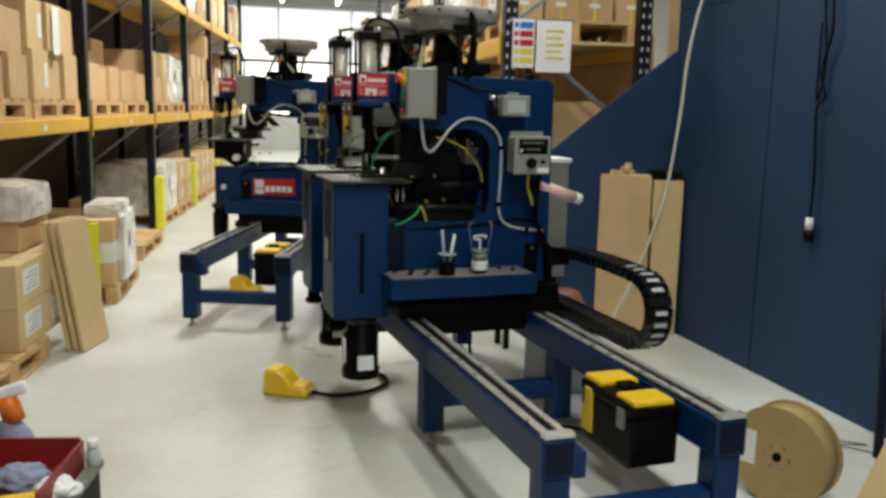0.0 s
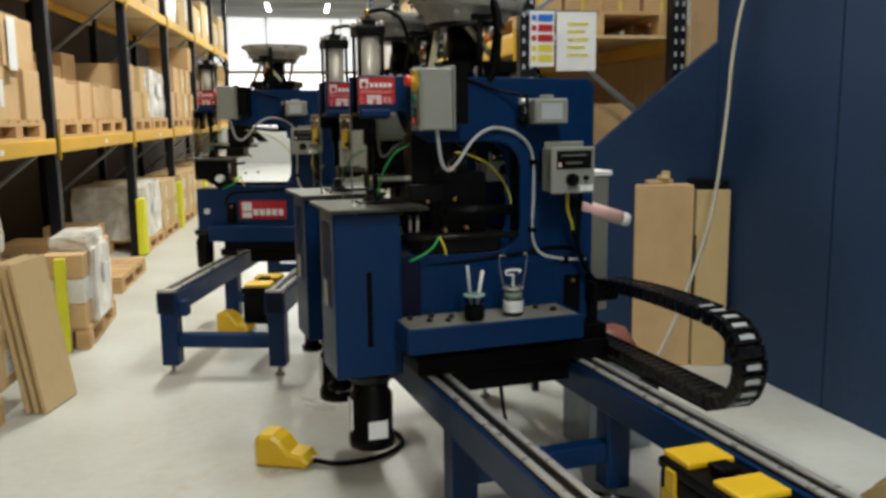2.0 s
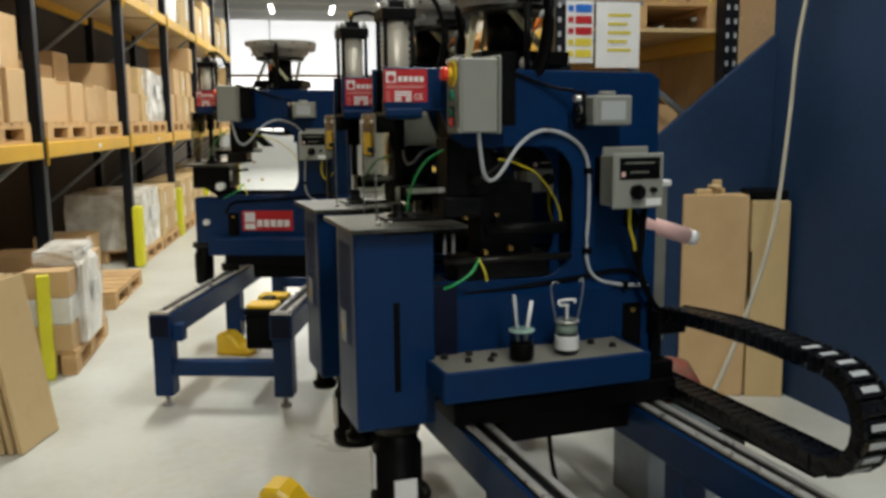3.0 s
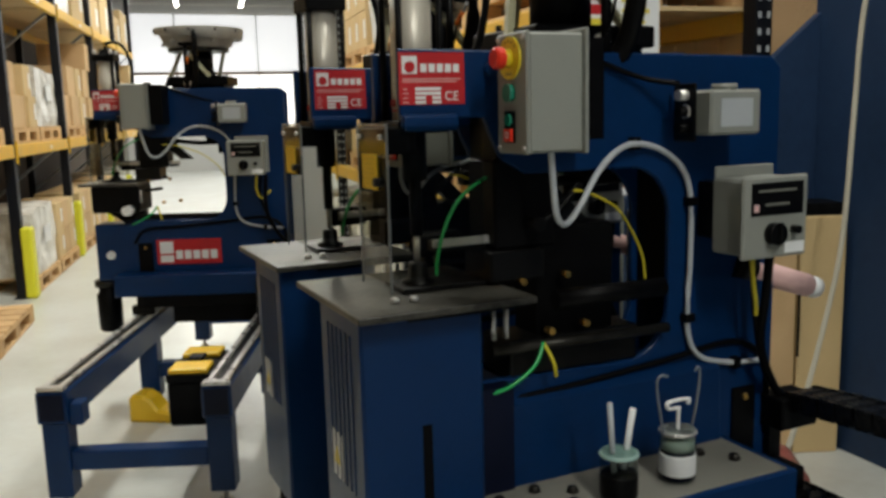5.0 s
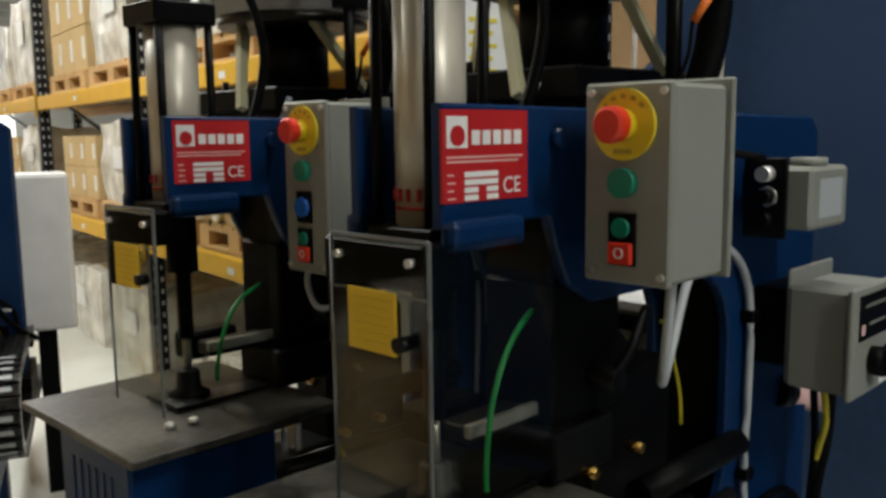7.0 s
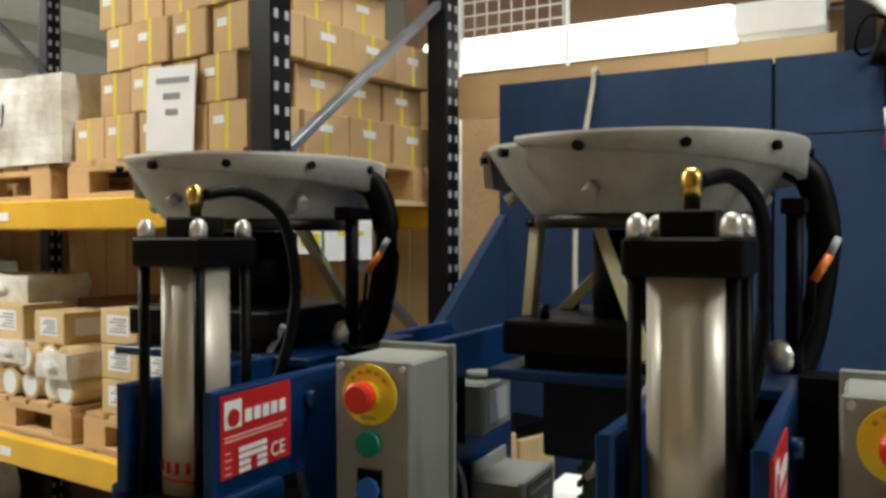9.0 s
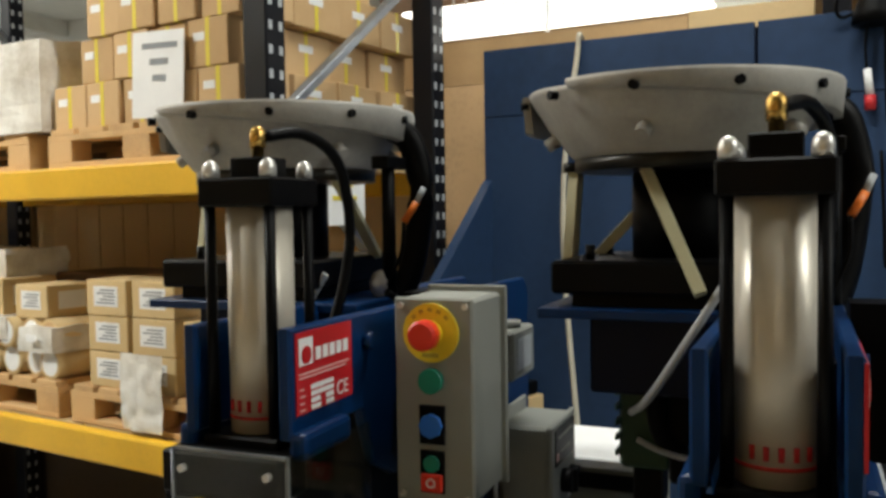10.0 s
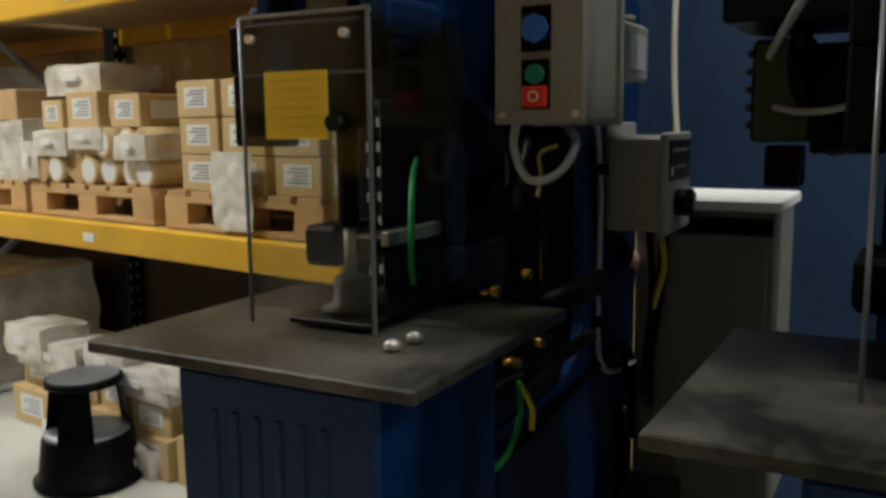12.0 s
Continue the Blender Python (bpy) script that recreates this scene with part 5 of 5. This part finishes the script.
# left rack: goods bay by bay
for bay, (a, b) in enumerate(zip(LS, LS[1:])):
    n = 2
    span = (b - a - 0.3) / n
    for k in range(n):
        y0 = a + 0.15 + k * span + span
        pallet(lr(0.03, y0, 1.372), 0.9, span - 0.06)
        kind = (bay * 2 + k) % 4
        if bay > 2 and kind == 3:
            wrapped(lr(0.05, y0 - 0.02, 1.517), 0.8, span - 0.1, 0.6, 60 + bay)
        elif bay == 2:
            # one low row in front, taller brown cartons further in
            for i in range(3):
                carton(lr(0.06 + 0.03 * (i % 2), y0 - 0.02 - i * 0.37, 1.517), 0.34, 0.355, 0.33 - 0.03 * ((i + k) % 2), "plain", "brown carton on a rack pallet", "cartons on the long rack")
            for i in range(2):
                carton(lr(0.50, y0 - 0.05 - i * 0.5, 1.517), 0.35, 0.46, 0.52 + 0.14 * ((i + k) % 2), "plain", "tall brown carton at the back of a rack pallet", "cartons on the long rack")
        else:
            nl = 3 if kind else 2
            w = (span - 0.1) / nl
            hh = 0.30 if kind == 2 else 0.36
            for i in range(nl):
                for j in range(2 + (kind == 1) * (i < 2) - (bay > 2 and i == 1)):
                    carton(lr(0.04 + 0.03 * ((i + j) % 2), y0 - 0.02 - i * w, 1.517 + j * (hh + 0.003)), 0.6, w - 0.02, hh, "big" if (i + bay) % 3 == 0 else "plain", "large brown carton on a rack pallet", "cartons on the long rack")
        if bay % 3 != 1 or k:
            carton(lr(0.05, y0 - 0.05, 2.852), 0.7, span - 0.2, 0.5 + 0.2 * (k % 2), "big", "large pale carton with label on a rack pallet", "cartons on the long rack")
        else:
            wrapped(lr(0.05, y0 - 0.03, 2.852), 0.8, span - 0.12, 0.7, 80 + bay)
        if bay == 2:
            for i in range(2):
                carton(lr(0.30 + 0.1 * i, y0 - 0.1 - i * 0.5, 0.0), 0.5, 0.45, 0.42 - 0.1 * i, "plain", "brown carton standing under the rack", "cartons on the long rack")
        if bay > 2:
            pallet(lr(-0.05, y0, 0.0), 0.9, span - 0.06)
            if (bay + k) % 3 == 0:
                wrapped(lr(-0.03, y0 - 0.02, 0.145), 0.8, span - 0.1, 0.6, 90 + bay)
            else:
                for i in range(3):
                    for j in range(2):
                        carton(lr(-0.03, y0 - 0.02 - i * (span - 0.1) / 3, 0.145 + j * 0.29), 0.5, (span - 0.1) / 3 - 0.012, 0.285, "plain" if i % 2 else "big", "brown carton stacked on a floor pallet", "cartons on the long rack")
sheet = thing("load_sheet", lr(-0.02, -4.85, 1.30, 0), "tilted white paper sheet hanging over the rack beam", "paper sheet")
part("sheet", box(0.0, 0.004, 0.0, 0.20, -0.04, 0.32), WHITE, sheet).matrix_basis = pose(0, 0, 0, -14)
solid("tall_paper", box(-0.003, 0.0, 0.0, 0.16, 0.0, 0.36), WHITE, "white paper sheet on a stacked carton", "paper sheet", m=lr(0.028, -3.35, 1.86))

# goods standing in front of the left rack
pallet(pose(-0.30, 5.93, 0, 0, 0, 172) @ pose(0, 0, 0), 1.0, 1.1)
for i in range(2):
    for j in range(2):
        carton(pose(-0.315, 5.96 + 0.0, 0.146 + j * 0.243, 0, 0, 172) @ pose(0.0, -0.44 + i * 0.44, 0), 0.5, 0.43, 0.24, "label", "brown carton with two white labels on a pallet", "cartons on the front pallet")
carton(pose(-0.36, 6.15, 0.635, 0, 0, 172) @ pose(0.05, -0.3, 0), 0.4, 0.5, 0.18, "plain")
wrapped(pose(-0.33, 6.40, 0.818, 0, 0, 172), 0.45, 0.5, 0.20, 73, "crumpled clear plastic heaped over a carton")
wrapped(pose(-0.55, 7.2, 0.0, 0, 0, 172), 0.5, 0.8, 0.74, 71, "crumpled plastic-covered heap under the rack")
board = thing("leaning_boards", pose(-0.075, 6.16, 0, 0, 0, -18), "stack of chipboard panels leaning against the goods", "boards")
for k in range(3):
    q = part("chipboard", box(-0.012, 0.012, -0.17, 0.17, 0.0, 0.80, 0.002), PLY, board)
    q.matrix_basis = pose(-0.045 * k, 0.0, 0.004, 0, -9, 0) @ pose(0, 0, 0)
STACK = pose(0.01, 8.30, 0, 0, 0, 176)
pallet(STACK, 0.32, 1.0)
for i in range(3):
    for j in range(3):
        carton(STACK @ pose(0.015, 0.005 + i * 0.33, 0.146 + j * 0.165), 0.26, 0.325, 0.162, "film" if (i + j) % 2 else "plain", "film-wrapped carton stacked on a pallet", "cartons on the wrapped pallet")
wrapped(STACK @ pose(0.02, 0.20, 0.641), 0.24, 0.6, 0.09, 77, "crumpled white film heaped on the wrapped cartons")
wrapped(STACK @ pose(-0.03, 0.30, 0.15), 0.06, 0.50, 0.50, 78, "loose clear film hanging round the wrapped cartons")
solid("loose_guard", box(-0.035, 0.035, -0.03, 0.03, 0, 0.63, 0.008), POSTYELLOW, "yellow post guard standing beside the wrapped cartons", "post guard", m=pose(-0.205, 7.25, 0))
pallet(pose(0.10, 10.30, 0, 0, 0, 174), 0.6, 1.15)

# ---------------------------------------------------------------- along the blue partition
tall = thing("tall_carton", pose(3.30, 5.90, 0, 0, 0, -24), "tall flat brown carton standing on end by the wall", "carton", "tall cartons")
part("body", box(-0.10, 0.24, 0, 0.20, 0, 1.10, 0.005), CARD, tall)
part("edge_tape", box(0.238, 0.242, 0.0, 0.22, 0.02, 1.08), CARDPALE, tall)
tall2 = thing("tall_carton", pose(3.53, 5.79, 0, 0, 0, -18), "tall brown carton with dark joint standing on end", "carton", "tall cartons")
part("body", box(0, 0.20, 0, 0.22, 0, 1.07, 0.005), CARDPALE, tall2)
part("dark_gap", box(-0.004, 0.006, -0.002, 0.004, 0.45, 0.80), BLACK, tall2)
offc = thing("wood_offcuts", pose(3.36, 5.92, 1.10), "pale wood offcuts lying on a tall carton", "offcuts")
part("stick", box(-0.08, 0.09, 0.0, 0.035, 0.0, 0.028, 0.004), PLY, offc)
part("stick", box(0.0, 0.05, -0.03, 0.09, 0.028, 0.05, 0.006), PLY, offc)
part("stick", box(0.03, 0.08, 0.02, 0.07, 0.03, 0.075, 0.006), CARDPALE, offc)
solid("dark_tray", box(-0.02, 0.19, 0.02, 0.20, 1.07, 1.125, 0.006), BLACK, "black plastic tray on top of a tall carton", "tray", m=pose(3.53, 5.79, 0, 0, 0, -18))
solid("hanging_rope", hose([(3.80, 5.58, 2.50), (3.745, 5.575, 2.505), (3.735, 5.58, 2.42), (3.66, 5.595, 2.15), (3.61, 5.60, 1.85), (3.57, 5.58, 1.5), (3.455, 5.50, 1.0), (3.30, 5.43, 0.65), (3.15, 5.37, 0.38), (2.98, 5.31, 0.14), (2.85, 5.27, 0.012)], 0.011), ROPE, "pale rope hanging over the partition to the floor", "rope")
solid("pendant_cable", hose([(3.75, 4.42, 2.49), (3.73, 4.42, 2.46), (3.73, 4.43, 2.2), (3.72, 4.40, 1.95), (3.73, 4.47, 1.75), (3.72, 4.41, 1.62), (3.73, 4.48, 1.55), (3.73, 4.45, 1.2), (3.73, 4.455, 0.98)], 0.007), BLACK, "black looped cable hanging down the partition", "cable")
solid("pendant_cable", hose([(3.75, 4.50, 2.49), (3.735, 4.50, 2.46), (3.735, 4.49, 2.1), (3.73, 4.44, 1.8), (3.735, 4.49, 1.6), (3.735, 4.50, 1.75), (3.74, 4.51, 2.0)], 0.006), BLACK, "black looped cable hanging down the partition", "cable")
plug = thing("cable_plug", pose(3.73, 4.455, 0.86), "white and black plug on a hanging cable", "plug")
part("white_sleeve", rod((0, 0, 0.06), (0, 0, 0.125), 0.020, 12), WHITE, plug)
part("black_plug", rod((0, 0, 0.0), (0, 0, 0.06), 0.026, 12), BLACK, plug)
plug2 = thing("cable_connector", pose(3.735, 4.545, 2.14), "orange-ended white connector hanging on the wall", "plug")
part("white_sleeve", rod((0, 0, 0.05), (0, 0.01, 0.14), 0.013, 10), WHITE, plug2)
part("orange_end", rod((0, 0, 0.0), (0, 0, 0.05), 0.018, 10), RED, plug2)
solid("connector_cable", hose([(3.735, 4.556, 2.28), (3.73, 4.56, 2.36), (3.735, 4.55, 2.48), (3.78, 4.55, 2.495)], 0.005), BLACK, "thin black cable over the wall top", "cable")
lamp = thing("clip_lamp", pose(3.70, 4.53, 2.48), "black clip-on lamp over the partition's top edge", "lamp")
part("shade", lathe([(0.075, -0.06), (0.07, -0.02), (0.045, 0.05), (0.03, 0.09), (0.02, 0.10)], 24), BLACK, lamp)
part("arm", hose([(0, 0, 0.09), (0.03, 0.06, 0.16), (0.05, 0.14, 0.22), (0.08, 0.22, 0.35)], 0.02), WHITE, lamp)
part("clamp", box(0.03, 0.12, -0.03, 0.03, 0.0, 0.05, 0.004), BLACK, lamp)
part("cord", hose([(0.02, 0.0, 0.08), (-0.01, 0.08, 0.10), (0.0, 0.12, 0.02), (0.03, 0.10, -0.02), (0.05, 0.02, 0.02)], 0.006), BLACK, lamp)

# safety boards on the rack's end frame
sb = thing("safety_board", RIGHT_RACK @ pose(0.0, -0.065, 0), "white safety boards with red, yellow and blue panels", "sign")
part("left_sheet", box(0.05, 0.20, -0.006, 0.0, 1.80, 2.12), WHITE, sb)
for i, c in enumerate((BLUEBTN, RED, RED, TAPE, TAPE)):
    part("colour_panel", box(0.10, 0.19, -0.0085, -0.0055, 2.06 - i * 0.058, 2.10 - i * 0.058), c, sb)
    part("symbol", box(0.06, 0.09, -0.0085, -0.0055, 2.065 - i * 0.058, 2.095 - i * 0.058), c, sb)
part("right_sheet", box(0.215, 0.46, -0.006, 0.0, 1.775, 2.115), WHITE, sb)
for i in range(5):
    part("text_bar", box(0.28, 0.41 - 0.02 * (i % 2), -0.0085, -0.0055, 2.04 - i * 0.045, 2.055 - i * 0.045), TAPE, sb)
part("hanger", box(0.03, 0.48, 0.0, 0.012, 2.10, 2.125), BRACE, sb)

reel = thing("cable_reel", look((2.84, 3.34, 0.20), (1.06, 2.42, 0.20)), "brown cardboard cable reel standing on the floor", "cable reel")
for z in (-0.06, 0.06):
    part("flange", rod((0, 0, z - 0.007), (0, 0, z + 0.007), 0.20, 48, smooth=False), REELBOARD, reel)
part("drum", rod((0, 0, -0.055), (0, 0, 0.055), 0.14, 32), CARDPALE, reel)
part("wrapper", rod((0, 0, -0.053), (0, 0, 0.053), 0.188, 40), REELBOARD, reel, "brown paper wrapper round the wire")
for side in (-0.069, 0.069):
    part("hub", rod((0, 0, side - 0.004), (0, 0, side + 0.004), 0.018, 12), BLACK, reel)
for k in range(6):
    a = radians(60 * k)
    part("staple", box(-0.009, 0.009, -0.003, 0.003, -0.0715, -0.067), BRACE, reel).matrix_basis = pose(0.05 * math.cos(a), 0.05 * math.sin(a), 0, 0, 0, 60 * k + 90)
part("paper_label", box(0.09, 0.17, -0.06, 0.08, -0.0695, -0.0665), WHITE, reel)
part("paper_label", box(-0.17, -0.09, -0.06, 0.08, 0.0665, 0.0695), WHITE, reel)
solid("loose_wire", hose([(3.02, 3.40, 0.16), (3.2, 3.55, 0.14), (3.42, 3.55, 0.10), (3.36, 3.70, 0.05), (3.5, 3.72, 0.01), (3.6, 3.6, 0.008)], 0.003), BLACK, "loose thin wire trailing from the reel", "wire")
pst = solid("leaning_pole", rod((3.55, 3.62, 0.0), (3.72, 3.85, 0.92), 0.022, 12), PAINTDARK, "dark blue pole leaning against the wall", "pole")
solid("leaning_plank", prism([(-0.10, 0.0), (0.30, 0.0), (0.56, 0.85), (0.16, 0.85)], "y", -0.009, 0.009), CARDPALE, "pale cardboard sheet leaning in the passage by the wall", "cardboard sheet", m=pose(2.62, 2.70, 0, 0, 0, -42))
solid("coloured_bag", lathe([(0.07, 0), (0.10, 0.02), (0.12, 0.10), (0.09, 0.17), (0.04, 0.19)], 20, wobble=lambda a, z: 1 + 0.10 * math.sin(3 * a + z * 40)), mat("coloured_plastic", (0.45, 0.05, 0.05), 0.4, vary=0.1, scale=9, colour2=(0.03, 0.16, 0.10)), "red and green plastic bag in a crate", "bag", m=STAND @ pose(1.15, 0.15, 0.37))
crate = thing("clear_crate", STAND @ pose(1.15, 0.15, 0), "grey plastic crate behind the cable chain", "crate")
for x0, x1, y0, y1 in ((-0.16, 0.16, -0.13, -0.12), (-0.16, 0.16, 0.12, 0.13), (-0.16, -0.15, -0.12, 0.12), (0.15, 0.16, -0.12, 0.12)):
    part("side", box(x0, x1, y0, y1, 0.0, 0.42, 0.002), BRACE, crate)
part("base", box(-0.15, 0.15, -0.12, 0.12, 0.0, 0.37), BLACK, crate)

# ---------------------------------------------------------------- stool and tool trolley
stool = thing("kick_stool", pose(2.545, 7.63, 0), "black round kick step stool with open sides", "step stool")
part("skirt", lathe([(0.205, 0), (0.215, 0.012), (0.215, 0.03), (0.195, 0.04), (0.175, 0.19), (0.165, 0.205), (0.14, 0.21)], 36), BLACK, stool)
part("step_tread", lathe([(0.165, 0), (0.165, 0.012), (0.12, 0.016)], 36, (0, 0, 0.20)), BRACE, stool, "grey ribbed tread")
part("seat", lathe([(0.135, 0), (0.15, 0.006), (0.15, 0.03), (0.14, 0.036)], 36, (0, 0, 0.40)), BLACK, stool)
part("seat_tread", lathe([(0.138, 0), (0.132, 0.004)], 36, (0, 0, 0.436)), BRACE, stool, "grey rubber tread")
for k in range(3):
    a0 = radians(120 * k + 100)
    bm = bmesh.new()
    ring = []
    for z, r in ((0.19, 0.172), (0.41, 0.142)):
        for i in range(7):
            a = a0 + radians(-24 + 8 * i)
            ring.append(bm.verts.new((r * math.cos(a), r * math.sin(a), z)))
    for i in range(6):
        bm.faces.new((ring[i], ring[i + 1], ring[i + 8], ring[i + 7]))
    bmesh.ops.solidify(bm, geom=bm.faces[:], thickness=0.012)
    part("upright_web", bm, BLACK, stool)

tr = thing("tool_trolley", pose(0.30, 3.36, 0, 0, 0, 170), "black tool trolley with an open red metal tray", "tool trolley")
part("body", box(0.0, 0.55, 0.0, 0.40, 0.08, 0.36, 0.01), BLACK, tr)
part("red_tray", box(0.04, 0.52, 0.02, 0.40, 0.36, 0.375), REDBOX, tr, "open red metal tray")
for x0, x1, y0, y1, h in ((0.04, 0.05, 0.02, 0.40, 0.46), (0.51, 0.52, 0.02, 0.40, 0.46), (0.05, 0.51, 0.02, 0.03, 0.47), (0.05, 0.51, 0.39, 0.40, 0.42)):
    part("tray_side", box(x0, x1, y0, y1, 0.375, h, 0.002), REDBOX, tr)
part("rim", box(-0.01, 0.03, -0.01, 0.41, 0.36, 0.385, 0.004), CABINET, tr)
for x in (0.06, 0.49):
    for y in (0.05, 0.35):
        part("castor", rod((x, y - 0.012, 0.04), (x, y + 0.012, 0.04), 0.04, 18), BLACK, tr)
        part("castor_fork", box(x - 0.01, x + 0.01, y - 0.02, y + 0.02, 0.05, 0.085), BRACE, tr)


def rag(m, s, material, label, seed):
    bm = bmesh.new()
    bmesh.ops.create_icosphere(bm, subdivisions=4, radius=1.0)
    for v in bm.verts:
        k = 1 + 0.35 * noise.noise(v.co * 2.2 + Vector((seed, 0, 0))) + 0.16 * noise.noise(v.co * 6 + Vector((0, seed, 0)))
        v.co = Vector((v.co.x * k * s, v.co.y * k * s * 0.8, max(0.0, (v.co.z * k * 0.55 + 0.45)) * s))
    for f in bm.faces:
        f.smooth = True
    return solid("rag", bm, material, label, "rag", m=m, group="rags in the trolley")


rag(pose(0.10, 3.20, 0.376), 0.075, RAG, "crumpled pale blue rag in the red tray", 3)
rag(pose(0.215, 3.12, 0.376), 0.06, WHITE, "crumpled off-white rag in the red tray", 8)
solid("yellow_bar", box(-0.09, 0.09, -0.02, 0.02, 0.376, 0.41, 0.006), YELLOW, "yellow tool handle in the red tray", "tool", m=pose(0.10, 3.08, 0, 0, 0, 8))
bot = thing("spray_bottle", pose(0.285, 3.325, 0.385), "small bottle with white cap on the trolley", "bottle")
part("bottle", lathe([(0.018, 0), (0.022, 0.005), (0.022, 0.045), (0.012, 0.055)], 16), HOSE, bot)
part("cap", rod((0, 0, 0.055), (0, 0, 0.085), 0.016, 14), WHITE, bot)
org = thing("spray_gun", pose(0.03, 3.54, 0.36, 0, -16, 0), "white and orange trigger bottle behind the trolley", "spray bottle")
part("bottle", lathe([(0.05, -0.40), (0.055, -0.38), (0.055, 0.05), (0.03, 0.12)], 18), RAG, org)
part("collar", lathe([(0.035, 0), (0.035, 0.06), (0.025, 0.09)], 16, (0.02, 0, 0.11)), ORANGE, org)
part("trigger_head", box(-0.10, 0.09, -0.02, 0.02, 0.19, 0.23, 0.01), WHITE, org)

# ---------------------------------------------------------------- light fittings and upper parts
def batten(x, y, z, length, yaw, watts, glowing=True):
    t = thing("light_fitting", pose(x, y, z, 0, 0, yaw), "white fluorescent batten fitting, lit", "light fitting", "fluorescent battens")
    part("housing", box(-0.06, 0.06, -length / 2, length / 2, 0.03, 0.08, 0.004), WHITE, t)
    for dx in (-0.028, 0.028):
        part("tube", rod((dx, -length / 2 + 0.03, 0.012), (dx, length / 2 - 0.03, 0.012), 0.013, 10), LAMPGLOW, t, "glowing fluorescent tube")
    for s in (-1, 1):
        part("hanger_rod", rod((0, s * length * 0.4, 0.08), (0, s * length * 0.4, 5.6 - z), 0.006, 6), BRACE, t)
    strip_lamp(x, y, z - 0.02, length, yaw, watts)
    return t


for x, y, watts in ((1.7, -3.0, 105), (1.6, 1.0, 125), (2.3, 5.0, 65), (0.7, 8.8, 175), (1.8, 13.0, 70), (2.05, 17.5, 70), (2.3, 22.0, 70), (2.55, 26.0, 70)):
    batten(x, y, 4.45, 1.8, -6, watts)
for y in (14.0, 18.0, 22.0, 26.0):
    batten(3.0 + 0.08 * y - 0.9, y, 4.45, 1.8, -6, 70)
wb = batten(4.35, 5.75, 2.70, 1.9, 0, 12)
part("diffuser", box(-0.07, 0.07, -0.59, 0.94, -0.012, 0.135, 0.02), DIFFUSER, wb, "glowing white diffuser")
part("reflector", box(-0.065, 0.065, -0.95, -0.592, -0.008, 0.130, 0.01), WHITE, wb, "unlit white end of the fitting")
upper = thing("mezzanine_edge", pose(4.6, 0, 0), "brown boarded mezzanine edge above the partition", "mezzanine", kind="structure")
part("fascia", box(0.0, 0.06, -2.0, 7.0, 2.86, 3.45), BROWN, upper)
part("soffit_board", box(-0.9, 0.0, -2.0, 6.2, 3.45, 3.5), CEIL, upper)
part("ledge", box(-0.55, -0.53, 4.74, 5.21, 2.40, 2.615), PLY, upper)
part("soffit_strip", box(-0.55, -0.53, 5.215, 7.0, 2.40, 2.598), CARD, upper)
part("fascia_trim", box(-0.012, 0.0, -2.0, 7.0, 2.862, 2.885), CARDPALE, upper)
part("ledge_trim", box(-0.3, 0.02, -2.0, 6.2, 2.52, 2.55), CABINET, upper)
part("inner_board", box(0.3, 0.36, -2.0, 8.2, 0.0, 2.9), BOARDING, upper)
post = solid("steel_post", box(-0.05, 0.05, -0.05, 0.05, 0, 4.3, 0.004), UPRIGHT, "dark steel post behind the partition", "post", m=pose(4.05, 4.66, 0))
mesh = thing("mesh_panel", pose(4.2, 6.15, 2.72), "white welded wire mesh panel", "mesh panel", kind="")
for i in range(9):
    part("wire", rod((0.0, -0.26 + i * 0.065, 0.0), (0.0, -0.26 + i * 0.065, 0.9), 0.004, 6), WHITE, mesh)
for i in range(14):
    part("wire", rod((0.0, -0.26, i * 0.065), (0.0, 0.26, i * 0.065), 0.004, 6), WHITE, mesh)
for y in (-0.28, 0.28):
    part("frame_tube", rod((0, y, -2.72), (0, y, 0.92), 0.012, 8), WHITE, mesh)
for k in range(8):
    part_y = 8 + k * 2.6
    solid("roof_beam", box(-9, 12, part_y, part_y + 0.14, 5.30, 5.598), CEIL, "pale steel roof beam under the ceiling", "beam", kind="structure", group="roof beams")
end = thing("roof_light", pose(2.6, 29.9, 0), "bright panels on the end wall, upper row glowing as pale ceiling", "window", kind="structure")
DAYLIGHT = glow("daylight_panel", (1.0, 0.98, 0.95), 1.5)
# weak glow added in place of the pale lit ceiling at the far end
CEILGLOW = glow("pale_ceiling_glow", (0.96, 0.97, 1.0), 0.75)
for i in range(4):
    for k in range(2):
        # lower row is daylight; upper row only imitates the bright ceiling
        part("pane", box(-4.6 + i * 2.4, -2.3 + i * 2.4, -0.03, 0.05, 1.2 + k * 1.75, 2.85 + k * 1.75), CEILGLOW if k else DAYLIGHT, end, "glowing pane, daylight below and pale ceiling above")
part("cladding_rail", box(-8.0, 8.0, -0.12, -0.03, 2.86, 2.94), BROWN, end)
for i in range(4):
    part("cladding_rail", box(-8.0, 8.0, -0.12, -0.03, 4.62 + i * 0.24, 4.68 + i * 0.24), CEIL, end)
